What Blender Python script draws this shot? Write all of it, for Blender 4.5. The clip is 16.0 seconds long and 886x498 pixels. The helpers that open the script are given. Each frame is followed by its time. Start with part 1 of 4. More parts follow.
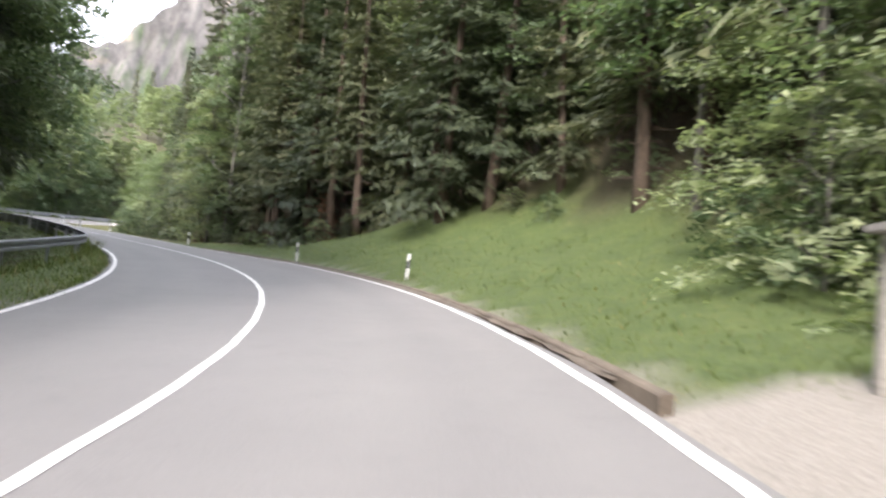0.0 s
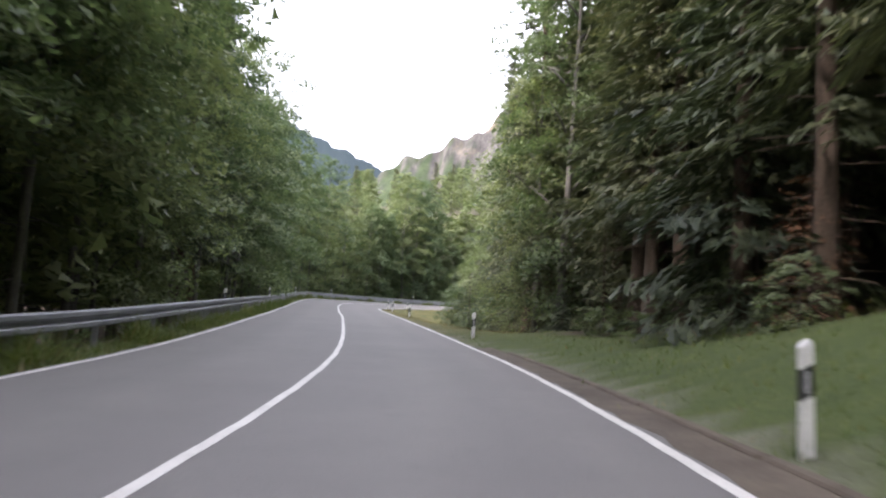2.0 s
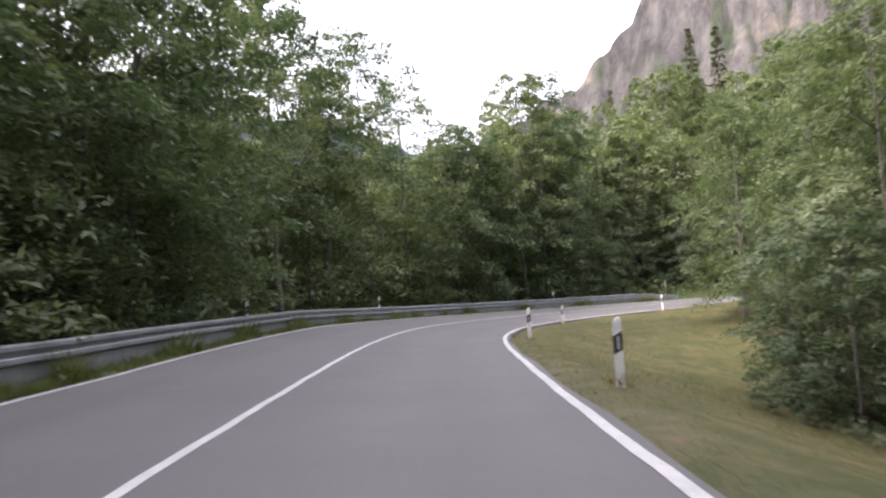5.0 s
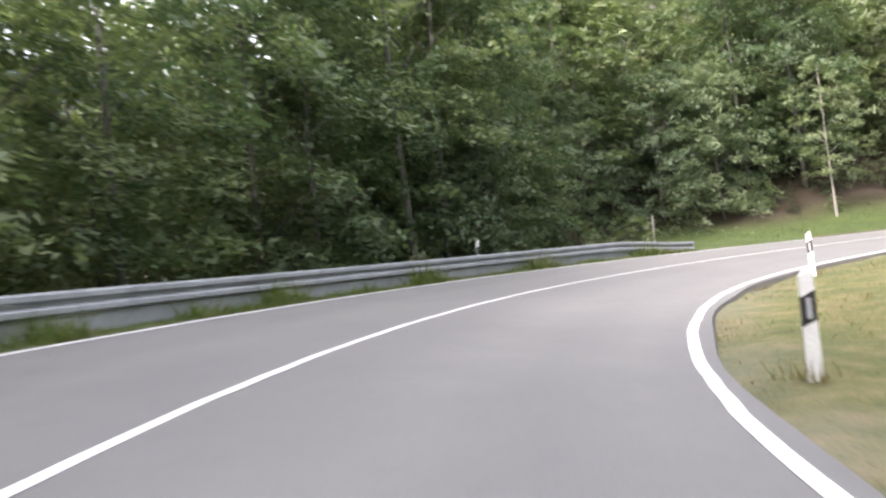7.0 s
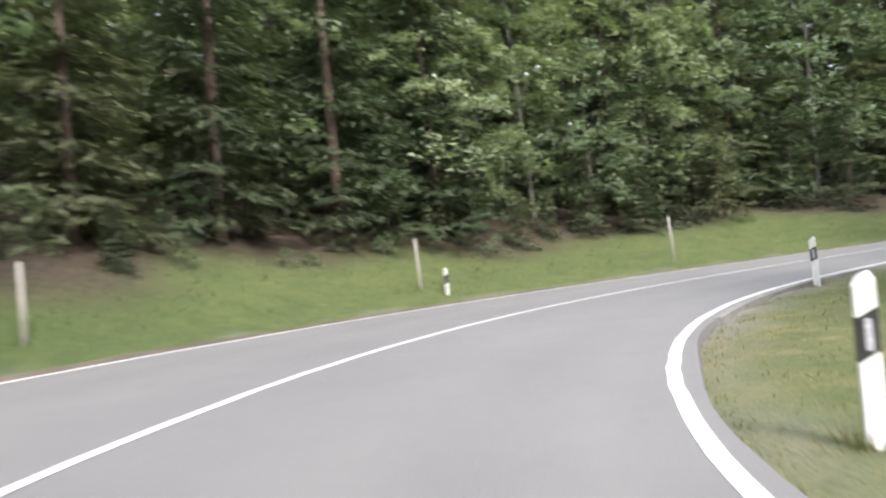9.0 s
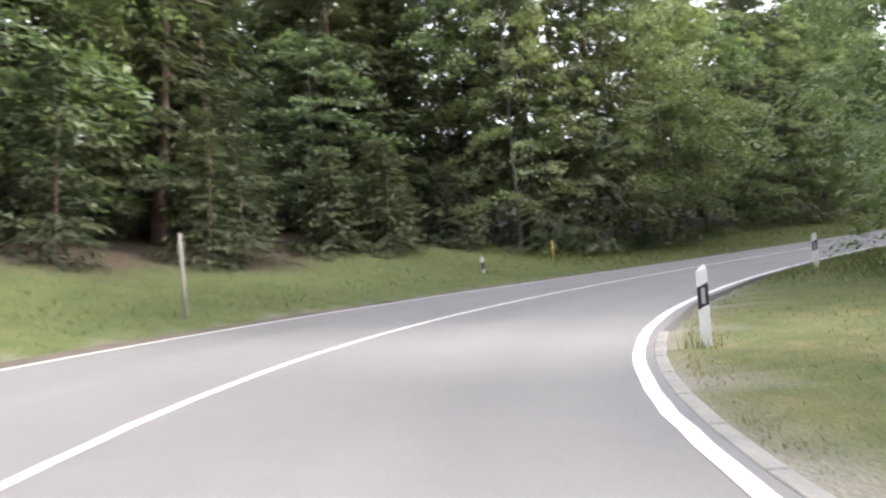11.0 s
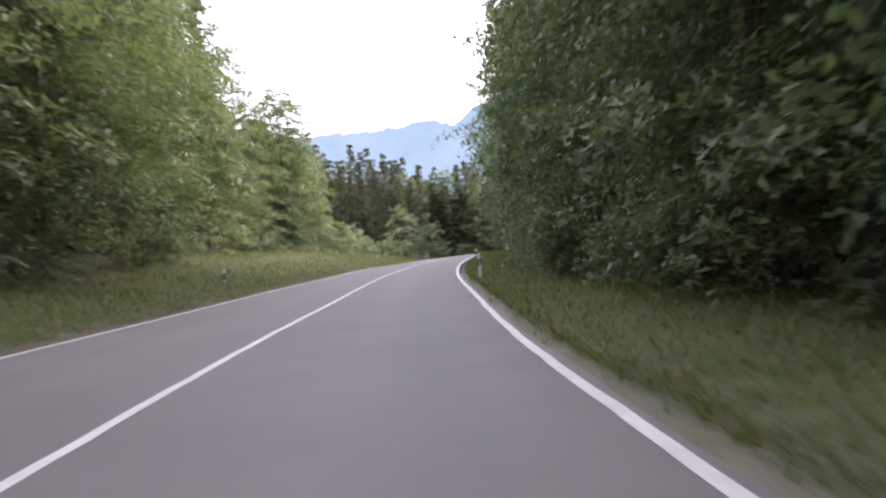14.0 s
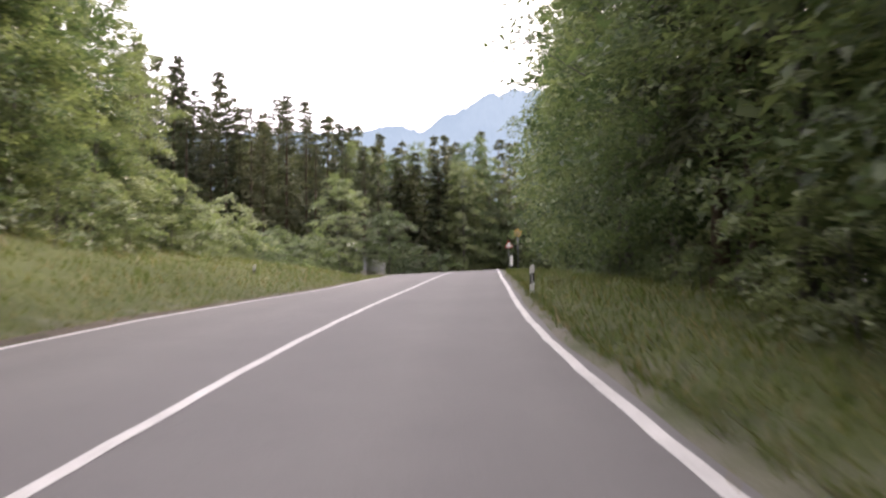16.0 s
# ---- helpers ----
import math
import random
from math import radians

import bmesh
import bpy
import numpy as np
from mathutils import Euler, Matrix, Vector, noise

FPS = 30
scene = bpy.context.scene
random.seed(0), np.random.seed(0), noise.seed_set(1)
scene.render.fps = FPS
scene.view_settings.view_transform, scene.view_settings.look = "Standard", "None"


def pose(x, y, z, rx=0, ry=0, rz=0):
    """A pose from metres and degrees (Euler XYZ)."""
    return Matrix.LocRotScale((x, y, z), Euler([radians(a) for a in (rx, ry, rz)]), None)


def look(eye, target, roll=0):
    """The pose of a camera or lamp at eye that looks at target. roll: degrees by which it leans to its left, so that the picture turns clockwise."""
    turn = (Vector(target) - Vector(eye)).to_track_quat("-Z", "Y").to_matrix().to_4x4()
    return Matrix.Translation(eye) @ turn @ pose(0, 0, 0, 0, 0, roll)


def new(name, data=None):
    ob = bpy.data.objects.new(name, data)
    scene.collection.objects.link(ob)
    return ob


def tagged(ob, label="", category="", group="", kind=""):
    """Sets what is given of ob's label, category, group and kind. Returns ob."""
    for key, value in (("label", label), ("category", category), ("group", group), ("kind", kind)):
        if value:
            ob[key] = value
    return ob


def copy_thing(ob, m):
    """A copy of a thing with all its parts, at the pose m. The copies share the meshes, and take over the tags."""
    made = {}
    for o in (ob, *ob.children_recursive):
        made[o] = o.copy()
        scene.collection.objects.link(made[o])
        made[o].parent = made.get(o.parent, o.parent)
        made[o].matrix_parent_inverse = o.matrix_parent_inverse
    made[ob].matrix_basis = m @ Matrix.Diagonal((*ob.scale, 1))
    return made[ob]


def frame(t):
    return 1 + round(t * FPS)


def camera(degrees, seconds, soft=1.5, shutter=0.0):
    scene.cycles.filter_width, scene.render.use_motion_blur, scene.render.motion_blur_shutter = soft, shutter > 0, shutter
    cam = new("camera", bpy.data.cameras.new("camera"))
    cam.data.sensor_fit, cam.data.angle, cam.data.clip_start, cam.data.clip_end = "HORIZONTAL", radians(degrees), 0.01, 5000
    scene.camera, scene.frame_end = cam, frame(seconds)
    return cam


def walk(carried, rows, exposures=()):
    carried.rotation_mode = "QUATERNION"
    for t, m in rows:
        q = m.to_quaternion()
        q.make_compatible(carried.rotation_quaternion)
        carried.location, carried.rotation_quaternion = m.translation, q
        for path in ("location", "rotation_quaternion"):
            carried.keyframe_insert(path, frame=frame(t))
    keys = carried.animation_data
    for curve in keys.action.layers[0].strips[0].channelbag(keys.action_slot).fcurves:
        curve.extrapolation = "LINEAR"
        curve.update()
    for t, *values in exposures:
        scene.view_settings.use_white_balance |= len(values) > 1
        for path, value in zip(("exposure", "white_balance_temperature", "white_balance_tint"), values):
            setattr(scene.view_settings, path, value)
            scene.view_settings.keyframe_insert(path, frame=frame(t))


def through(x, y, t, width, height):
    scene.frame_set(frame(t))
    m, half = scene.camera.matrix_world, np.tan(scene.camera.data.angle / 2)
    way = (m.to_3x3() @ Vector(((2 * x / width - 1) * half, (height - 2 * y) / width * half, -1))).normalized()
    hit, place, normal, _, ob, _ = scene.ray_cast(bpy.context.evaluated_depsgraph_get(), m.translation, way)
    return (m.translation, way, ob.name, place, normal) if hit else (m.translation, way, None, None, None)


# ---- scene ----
cam = camera(62.7, 16.0, soft=2.2, shutter=0.25)
PATH = [
    (0, (1.38, 11.70, 1.50), (0.250, 21.626, 1.942), 4.91),
    (0.5, (0.69, 18.53, 1.75), (-2.532, 27.969, 2.472), 5.25),
    (1, (-1.51, 25.58, 2.02), (-6.000, 34.509, 1.824), 4.94),
    (1.5, (-4.57, 32.35, 2.31), (-9.944, 40.774, 2.601), 4.47),
    (2, (-8.55, 39.34, 2.63), (-14.354, 47.402, 3.774), 3.88),
    (2.5, (-13.45, 46.39, 2.93), (-19.702, 54.165, 3.660), 2.33),
    (3, (-18.69, 52.99, 3.26), (-25.367, 60.370, 4.281), -1.09),
    (3.5, (-24.70, 59.67, 3.69), (-31.333, 67.005, 5.206), -2.28),
    (4, (-30.75, 66.00, 4.11), (-37.670, 73.133, 5.245), -2.36),
    (4.5, (-36.85, 72.26, 4.50), (-43.646, 79.485, 5.782), -2.66),
    (4.7, (-39.21, 74.67, 4.65), (-45.988, 81.915, 5.875), -2.72),
    (5.2, (-44.87, 80.52, 5.00), (-51.599, 87.832, 6.137), -3.09),
    (5.7, (-50.12, 86.04, 5.35), (-56.657, 93.549, 6.287), -3.91),
    (6.2, (-55.09, 91.51, 5.68), (-61.286, 99.329, 6.399), -4.78),
    (6.5, (-57.94, 94.92, 5.85), (-63.811, 102.992, 6.481), -5.15),
    (6.8, (-60.69, 98.50, 6.02), (-66.054, 106.918, 6.610), -5.29),
    (7, (-62.20, 101.08, 6.13), (-67.105, 109.782, 6.643), -5.22),
    (7.5, (-64.65, 107.61, 6.40), (-67.385, 117.223, 6.824), -6.29),
    (8, (-65.55, 114.57, 6.68), (-64.690, 124.476, 7.747), -7.12),
    (8.3, (-65.27, 118.60, 6.86), (-62.951, 128.283, 7.774), -7.01),
    (8.5, (-64.69, 121.19, 6.97), (-61.428, 130.588, 8.016), -6.47),
    (9, (-62.05, 127.14, 7.25), (-56.063, 135.115, 7.906), -6.22),
    (9.5, (-57.66, 131.97, 7.52), (-49.409, 137.581, 8.251), -6.29),
    (10, (-52.28, 135.37, 7.76), (-42.679, 138.064, 8.443), -4.99),
    (10.2, (-49.75, 136.20, 7.86), (-39.870, 137.615, 8.479), -4.46),
    (10.6, (-47.06, 136.68, 7.95), (-37.078, 136.548, 8.544), -4.47),
    (11, (-44.42, 136.83, 8.05), (-34.576, 135.166, 8.563), -4.49),
    (11.4, (-41.77, 136.68, 8.15), (-32.324, 133.436, 8.568), -4.51),
    (11.8, (-39.03, 136.16, 8.26), (-30.276, 131.339, 8.591), -4.53),
    (12.1, (-36.89, 135.44, 8.34), (-28.875, 129.470, 8.641), -4.54),
    (12.3, (-35.42, 134.75, 8.41), (-27.969, 128.092, 8.698), -4.54),
    (12.5, (-32.92, 132.76, 8.53), (-26.501, 125.142, 9.427), -5.71),
    (13, (-27.10, 127.13, 8.87), (-21.398, 118.927, 9.241), -4.96),
    (13.5, (-21.71, 120.40, 9.27), (-16.396, 111.965, 10.083), -4.51),
    (14, (-16.58, 112.80, 9.69), (-11.783, 104.037, 10.193), -4.23),
    (14.5, (-11.40, 104.02, 10.17), (-6.864, 95.117, 10.513), -3.60),
    (15, (-6.56, 95.73, 10.66), (-2.127, 86.780, 11.132), -3.45),
    (15.5, (-1.60, 87.07, 11.20), (3.073, 78.229, 10.943), -2.76),
    (16, (3.32, 77.74, 11.79), (7.614, 68.733, 12.395), -0.56),
]
# The road: turn per metre every 5 m, climb every 20 m, crossfall every 15 m, lane widths every 30 m
TURN = [0.0031, 0.0037, 0.0046, 0.0059, 0.0079, 0.0110, 0.0162, 0.0222, 0.0144, 0.0206, 0.0119, 0.0085, 0.0129, 0.0060, 0.0116, 0.0038, 0.0022, -0.0007, 0.0018, 0.0057, -0.0064, 0.0016, -0.0014, -0.0025, -0.0030, -0.0080, -0.0085, -0.0195, -0.0386, -0.0329, -0.0347, -0.0396, -0.0368, -0.0468, -0.0402, -0.0436, -0.0379, -0.0491, -0.0400, -0.0426, -0.0495, -0.0347, -0.0248, -0.0187, -0.0104, -0.0040, -0.0037, -0.0005, -0.0054, -0.0042, 0.0029, -0.0011, -0.0049, -0.0025, -0.0077, -0.0002, -0.0080, -0.0036, -0.0034, 0.0029, 0.0002, 0.0002, 0.0002, 0.0002, 0.0002, 0.0000, -0.0040, -0.0150, -0.0300, -0.0400, -0.0400, -0.0400]
CLIMB = [0.016, 0.021, 0.047, 0.037, 0.051, 0.042, 0.053, 0.040, 0.035, 0.027, 0.034, 0.042, 0.048, 0.053, 0.058, 0.056, 0.040, -0.020, -0.050]
FALL = [0.029, 0.034, 0.069, 0.047, 0.034, 0.008, 0.004, 0.008, -0.014, -0.085, -0.087, -0.080, -0.050, -0.040, -0.028, -0.012, -0.014, -0.007, 0.003, -0.003, 0.047, 0.036]
WIDE_L = [3.63, 3.69, 3.62, 3.55, 3.74, 3.55, 3.93, 3.85, 3.64, 3.58, 3.49]
WIDE_R = [3.48, 3.5, 3.7, 3.3, 3.56, 3.91, 3.9, 3.98, 3.64, 3.48, 2.86]
EXPOSURES = [(0, 1.2, 6150, 16), (0.5, 1.17, 6145, 16), (1.0, 1.35, 6150, 17), (1.5, 1.25, 6200, 19), (2.0, 0.92, 6200, 21), (2.5, 0.82, 6250, 22), (3, 0.89, 6262, 23), (3.5, 0.69, 6275, 24), (4, 0.39, 6288, 25), (4.5, 0.37, 6300, 25), (5.5, 0.9, 6300, 22), (6.8, 1.12, 6300, 18), (7.5, 1.27, 6250, 18), (8, 1.04, 6100, 17), (8.5, 0.9, 6000, 14), (9.0, 0.69, 6000, 13), (10, 1.12, 6100, 13), (12.3, 1.12, 6250, 25), (13.5, 1.16, 6282, 27), (14, 0.83, 6246, 28), (15, 0.83, 6673, 27), (16, 0.75, 6850, 27)]
walk(cam, [(t, look(eye, target, roll)) for t, eye, target, roll in PATH], EXPOSURES)

# ---- world and sun ----
SUN_UP, SUN_ROUND = 38.0, 196.0      # degrees: height, and heading clockwise from +y
world = bpy.data.worlds.new("sky")
scene.world = world
world.use_nodes = True
wn = world.node_tree.nodes
sky = wn.new("ShaderNodeTexSky")
sky.sky_type, sky.sun_disc = "NISHITA", False
sky.sun_elevation, sky.sun_rotation = radians(SUN_UP), radians(SUN_ROUND)
sky.air_density, sky.dust_density, sky.ozone_density = 1.0, 7.0, 0.6
haze = wn.new("ShaderNodeMix")
haze.data_type, haze.inputs[0].default_value = "RGBA", 0.65
haze.inputs[7].default_value = (13.0, 13.2, 13.6, 1)
world.node_tree.links.new(sky.outputs[0], haze.inputs[6])
world.node_tree.links.new(haze.outputs[2], wn["Background"].inputs[0])
wn["Background"].inputs[1].default_value = 0.17
sun = new("sun", bpy.data.lights.new("sun", "SUN"))
sun.data.energy, sun.data.angle, sun.data.color = 3.6, radians(12), (1.0, 0.92, 0.81)
a = radians(SUN_ROUND)
sun.matrix_world = look((math.sin(a) * 40, math.cos(a) * 40, 40 * math.tan(radians(SUN_UP))), (0, 0, 0))


# ---- materials ----
def material(name, rough=0.8, metal=0.0):
    m = bpy.data.materials.new(name)
    m.use_nodes = True
    b = m.node_tree.nodes["Principled BSDF"]
    b.inputs["Roughness"].default_value, b.inputs["Metallic"].default_value = rough, metal
    return m, m.node_tree, b


def noise_node(nt, scale, detail=4.0, rough=0.6, stretch=None):
    tc = nt.nodes.new("ShaderNodeTexCoord")
    n = nt.nodes.new("ShaderNodeTexNoise")
    n.inputs["Scale"].default_value, n.inputs["Detail"].default_value, n.inputs["Roughness"].default_value = scale, detail, rough
    if stretch:
        mp = nt.nodes.new("ShaderNodeMapping")
        mp.inputs["Scale"].default_value = stretch
        nt.links.new(tc.outputs["Object"], mp.inputs[0])
        nt.links.new(mp.outputs[0], n.inputs[0])
    else:
        nt.links.new(tc.outputs["Object"], n.inputs[0])
    return n.outputs[0]


def ramp(nt, fac, *stops):
    r = nt.nodes.new("ShaderNodeValToRGB")
    el = r.color_ramp.elements
    while len(el) < len(stops):
        el.new(0.5)
    for e, (p, c) in zip(el, stops):
        e.position, e.color = p, (*c, 1)
    nt.links.new(fac, r.inputs[0])
    return r.outputs[0]


def mix(nt, fac, a, b, mode="MIX"):
    m = nt.nodes.new("ShaderNodeMix")
    m.data_type, m.blend_type = "RGBA", mode
    for sock, v in ((m.inputs[0], fac), (m.inputs[6], a), (m.inputs[7], b)):
        if isinstance(v, (int, float)):
            sock.default_value = v
        elif isinstance(v, tuple):
            sock.default_value = (*v, 1)
        else:
            nt.links.new(v, sock)
    return m.outputs[2]


def bump(nt, b, height, strength=0.4, dist=0.01):
    n = nt.nodes.new("ShaderNodeBump")
    n.inputs["Strength"].default_value, n.inputs["Distance"].default_value = strength, dist
    nt.links.new(height, n.inputs["Height"])
    nt.links.new(n.outputs[0], b.inputs["Normal"])


def simple(name, lo, hi, scale=3.0, rough=0.8, metal=0.0, rel=0.3, stretch=None, fine=40.0):
    """A surface of two tones at two scales, with fine relief."""
    m, nt, b = material(name, rough, metal)
    c = ramp(nt, noise_node(nt, scale, 5, 0.65, stretch), (0.3, lo), (0.7, hi))
    g = noise_node(nt, fine, 3)
    c = mix(nt, 0.25, c, ramp(nt, g, (0.3, tuple(v * 0.5 for v in lo)), (0.7, tuple(min(1, v * 1.3) for v in hi))))
    nt.links.new(c, b.inputs["Base Color"])
    bump(nt, b, g, rel)
    return m


def leaf_material(name, dark, mid, light, through=0.35):
    m, nt, b = material(name, 0.55)
    geo, info = nt.nodes.new("ShaderNodeNewGeometry"), nt.nodes.new("ShaderNodeObjectInfo")
    c = ramp(nt, geo.outputs["Random Per Island"], (0.0, dark), (0.5, mid), (1.0, light))
    big = ramp(nt, noise_node(nt, 0.6, 3), (0.35, tuple(v * 0.8 for v in dark)), (0.7, light))
    c = mix(nt, 0.4, c, big)
    hue = nt.nodes.new("ShaderNodeHueSaturation")
    mr = nt.nodes.new("ShaderNodeMapRange")
    mr.inputs[3].default_value, mr.inputs[4].default_value = 0.458, 0.52
    nt.links.new(info.outputs["Random"], mr.inputs[0])
    nt.links.new(mr.outputs[0], hue.inputs["Hue"])
    mv = nt.nodes.new("ShaderNodeMapRange")
    mv.inputs[3].default_value, mv.inputs[4].default_value = 1.35, 0.72
    nt.links.new(info.outputs["Random"], mv.inputs[0])
    nt.links.new(mv.outputs[0], hue.inputs["Value"])
    nt.links.new(c, hue.inputs["Color"])
    nt.links.new(hue.outputs[0], b.inputs["Base Color"])
    t = nt.nodes.new("ShaderNodeBsdfTranslucent")
    nt.links.new(mix(nt, 1.0, hue.outputs[0], (1.15, 1.25, 0.8), "MULTIPLY"), t.inputs[0])
    ms = nt.nodes.new("ShaderNodeMixShader")
    ms.inputs[0].default_value = through
    nt.links.new(b.outputs[0], ms.inputs[1])
    nt.links.new(t.outputs[0], ms.inputs[2])
    nt.links.new(ms.outputs[0], nt.nodes["Material Output"].inputs[0])
    return m


def asphalt_material():
    m, nt, b = material("asphalt", 0.75)
    fine = noise_node(nt, 90.0, 2)
    c = ramp(nt, noise_node(nt, 0.35, 5, 0.6), (0.3, (0.130, 0.125, 0.120)), (0.7, (0.165, 0.158, 0.151)))
    c = mix(nt, 0.35, c, ramp(nt, fine, (0.3, (0.08, 0.08, 0.08)), (0.72, (0.25, 0.243, 0.238))))
    c = mix(nt, ramp(nt, noise_node(nt, 2.2, 6, 0.7), (0.55, (0, 0, 0)), (0.8, (0.5, 0.5, 0.5))), c, (0.112, 0.108, 0.106))
    at_ = nt.nodes.new("ShaderNodeAttribute")
    at_.attribute_name = "wear"
    polish = nt.nodes.new("ShaderNodeMath")
    polish.operation = "MULTIPLY"
    nt.links.new(at_.outputs["Fac"], polish.inputs[0])
    nt.links.new(ramp(nt, noise_node(nt, 0.8, 5, 0.7), (0.3, (0.15, 0.15, 0.15)), (0.7, (0.6, 0.6, 0.6))), polish.inputs[1])
    c = mix(nt, polish.outputs[0], c, (0.205, 0.197, 0.186))
    nt.links.new(c, b.inputs["Base Color"])
    bump(nt, b, fine, 0.5, 0.006)
    return m


def ground_material():
    m, nt, b = material("meadow soil", 0.95)
    at_ = nt.nodes.new("ShaderNodeAttribute")
    at_.attribute_name = "cover"
    sep = nt.nodes.new("ShaderNodeSeparateColor")
    nt.links.new(at_.outputs["Color"], sep.inputs[0])
    grass = ramp(nt, noise_node(nt, 1.2, 6, 0.7), (0.28, (0.036, 0.062, 0.014)), (0.5, (0.062, 0.096, 0.020)), (0.72, (0.105, 0.130, 0.034)))
    grass = mix(nt, 0.4, grass, ramp(nt, noise_node(nt, 14.0, 4), (0.3, (0.026, 0.042, 0.011)), (0.7, (0.090, 0.122, 0.03))))
    dry = ramp(nt, noise_node(nt, 2.5, 6, 0.7), (0.3, (0.085, 0.105, 0.030)), (0.5, (0.155, 0.145, 0.052)), (0.72, (0.26, 0.205, 0.11)))
    litter = ramp(nt, noise_node(nt, 5.0, 6, 0.7), (0.3, (0.022, 0.017, 0.011)), (0.7, (0.078, 0.054, 0.033)))
    gravel = ramp(nt, noise_node(nt, 30.0, 4, 0.7), (0.3, (0.15, 0.135, 0.115)), (0.7, (0.32, 0.295, 0.26)))
    patch = nt.nodes.new("ShaderNodeMath")
    patch.operation, patch.use_clamp = "MULTIPLY", True
    nt.links.new(sep.outputs[1], patch.inputs[0])
    nt.links.new(ramp(nt, noise_node(nt, 0.9, 4), (0.38, (0.35, 0.35, 0.35)), (0.6, (1, 1, 1))), patch.inputs[1])
    c = mix(nt, patch.outputs[0], grass, dry)
    c = mix(nt, 0.75, c, ramp(nt, noise_node(nt, 48.0, 3, 0.7), (0.34, (0.42, 0.45, 0.4)), (0.66, (1.4, 1.35, 1.3))), "MULTIPLY")
    c = mix(nt, sep.outputs[0], c, litter)
    c = mix(nt, sep.outputs[2], c, gravel)
    nt.links.new(c, b.inputs["Base Color"])
    bump(nt, b, noise_node(nt, 25.0, 4), 0.8, 0.05)
    return m


def rock_material():
    m, nt, b = material("limestone cliff", 0.95)
    at_ = nt.nodes.new("ShaderNodeAttribute")
    at_.attribute_name = "cover"
    rock = ramp(nt, noise_node(nt, 0.03, 9, 0.72, (1, 1, 0.45)), (0.32, (0.105, 0.102, 0.103)), (0.5, (0.165, 0.160, 0.157)), (0.68, (0.25, 0.24, 0.225)))
    crack = ramp(nt, noise_node(nt, 0.11, 8, 0.75, (1, 1, 0.3)), (0.38, (0.35, 0.35, 0.37)), (0.55, (1, 1, 1)))
    rock = mix(nt, 0.8, rock, crack, "MULTIPLY")
    streak = ramp(nt, noise_node(nt, 0.22, 7, 0.7, (1, 1, 0.14)), (0.40, (0.55, 0.56, 0.56)), (0.56, (1.08, 1.05, 1.0)))
    rock = mix(nt, 0.75, rock, streak, "MULTIPLY")
    tan = ramp(nt, noise_node(nt, 0.045, 6, 0.65), (0.56, (0, 0, 0)), (0.68, (0.65, 0.65, 0.65)))
    rock = mix(nt, tan, rock, (0.33, 0.27, 0.19))
    wood = ramp(nt, noise_node(nt, 0.2, 6, 0.7), (0.3, (0.035, 0.055, 0.03)), (0.7, (0.085, 0.12, 0.055)))
    nt.links.new(mix(nt, at_.outputs["Fac"], rock, wood), b.inputs["Base Color"])
    bump(nt, b, noise_node(nt, 0.4, 8, 0.78, (1, 1, 0.6)), 0.9, 1.4)
    return m


# Far ridges: distance haze is put into an emission colour over a near-black base.
def haze_glow_material(name, lo, hi):
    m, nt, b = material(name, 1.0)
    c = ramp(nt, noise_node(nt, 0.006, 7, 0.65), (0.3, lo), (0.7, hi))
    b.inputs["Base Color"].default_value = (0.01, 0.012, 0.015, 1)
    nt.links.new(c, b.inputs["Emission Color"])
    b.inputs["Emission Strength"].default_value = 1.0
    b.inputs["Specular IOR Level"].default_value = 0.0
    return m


ASPHALT, GROUND, ROCK = asphalt_material(), ground_material(), rock_material()
PAINT = simple("road paint", (0.50, 0.49, 0.465), (0.74, 0.73, 0.70), 1.5, 0.6, fine=25)
CONCRETE = simple("kerb concrete", (0.15, 0.145, 0.13), (0.27, 0.26, 0.235), 2.0, 0.9)
SOIL = simple("gutter soil", (0.05, 0.041, 0.031), (0.135, 0.11, 0.083), 1.2, 0.95, rel=0.8, fine=25)
BROWN_KERB = simple("soiled kerb", (0.06, 0.048, 0.036), (0.15, 0.122, 0.092), 1.5, 0.95)
WHITE = simple("white plastic", (0.66, 0.66, 0.64), (0.82, 0.82, 0.80), 6.0, 0.5)
BLACK = simple("black plastic", (0.012, 0.012, 0.013), (0.03, 0.03, 0.032), 6.0, 0.5)
REFLECT = simple("reflector", (0.30, 0.31, 0.33), (0.5, 0.5, 0.52), 30.0, 0.2)
ZINC = simple("galvanised steel", (0.20, 0.215, 0.23), (0.34, 0.355, 0.37), 1.5, 0.55, 0.45, rel=0.1)
STAKE = simple("weathered wood", (0.22, 0.20, 0.17), (0.42, 0.40, 0.36), 4.0, 0.9, stretch=(6, 6, 0.7))
BARK_DARK = simple("spruce bark", (0.045, 0.034, 0.026), (0.13, 0.095, 0.07), 5.0, 0.95, rel=1.0, stretch=(2, 2, 0.5), fine=18)
BARK_PALE = simple("beech bark", (0.075, 0.072, 0.062), (0.17, 0.162, 0.145), 3.0, 0.9, rel=0.6, stretch=(2, 2, 0.6), fine=14)
DEAD = simple("dead needles", (0.11, 0.055, 0.03), (0.24, 0.13, 0.07), 3.0, 0.95)
NEEDLE = leaf_material("spruce needles", (0.038, 0.056, 0.034), (0.078, 0.104, 0.056), (0.145, 0.165, 0.085), 0.25)
LEAF = leaf_material("beech leaves", (0.072, 0.112, 0.058), (0.130, 0.186, 0.094), (0.22, 0.28, 0.142), 0.42)
LEAF_PALE = leaf_material("willow leaves", (0.10, 0.138, 0.078), (0.17, 0.225, 0.128), (0.27, 0.33, 0.195), 0.4)
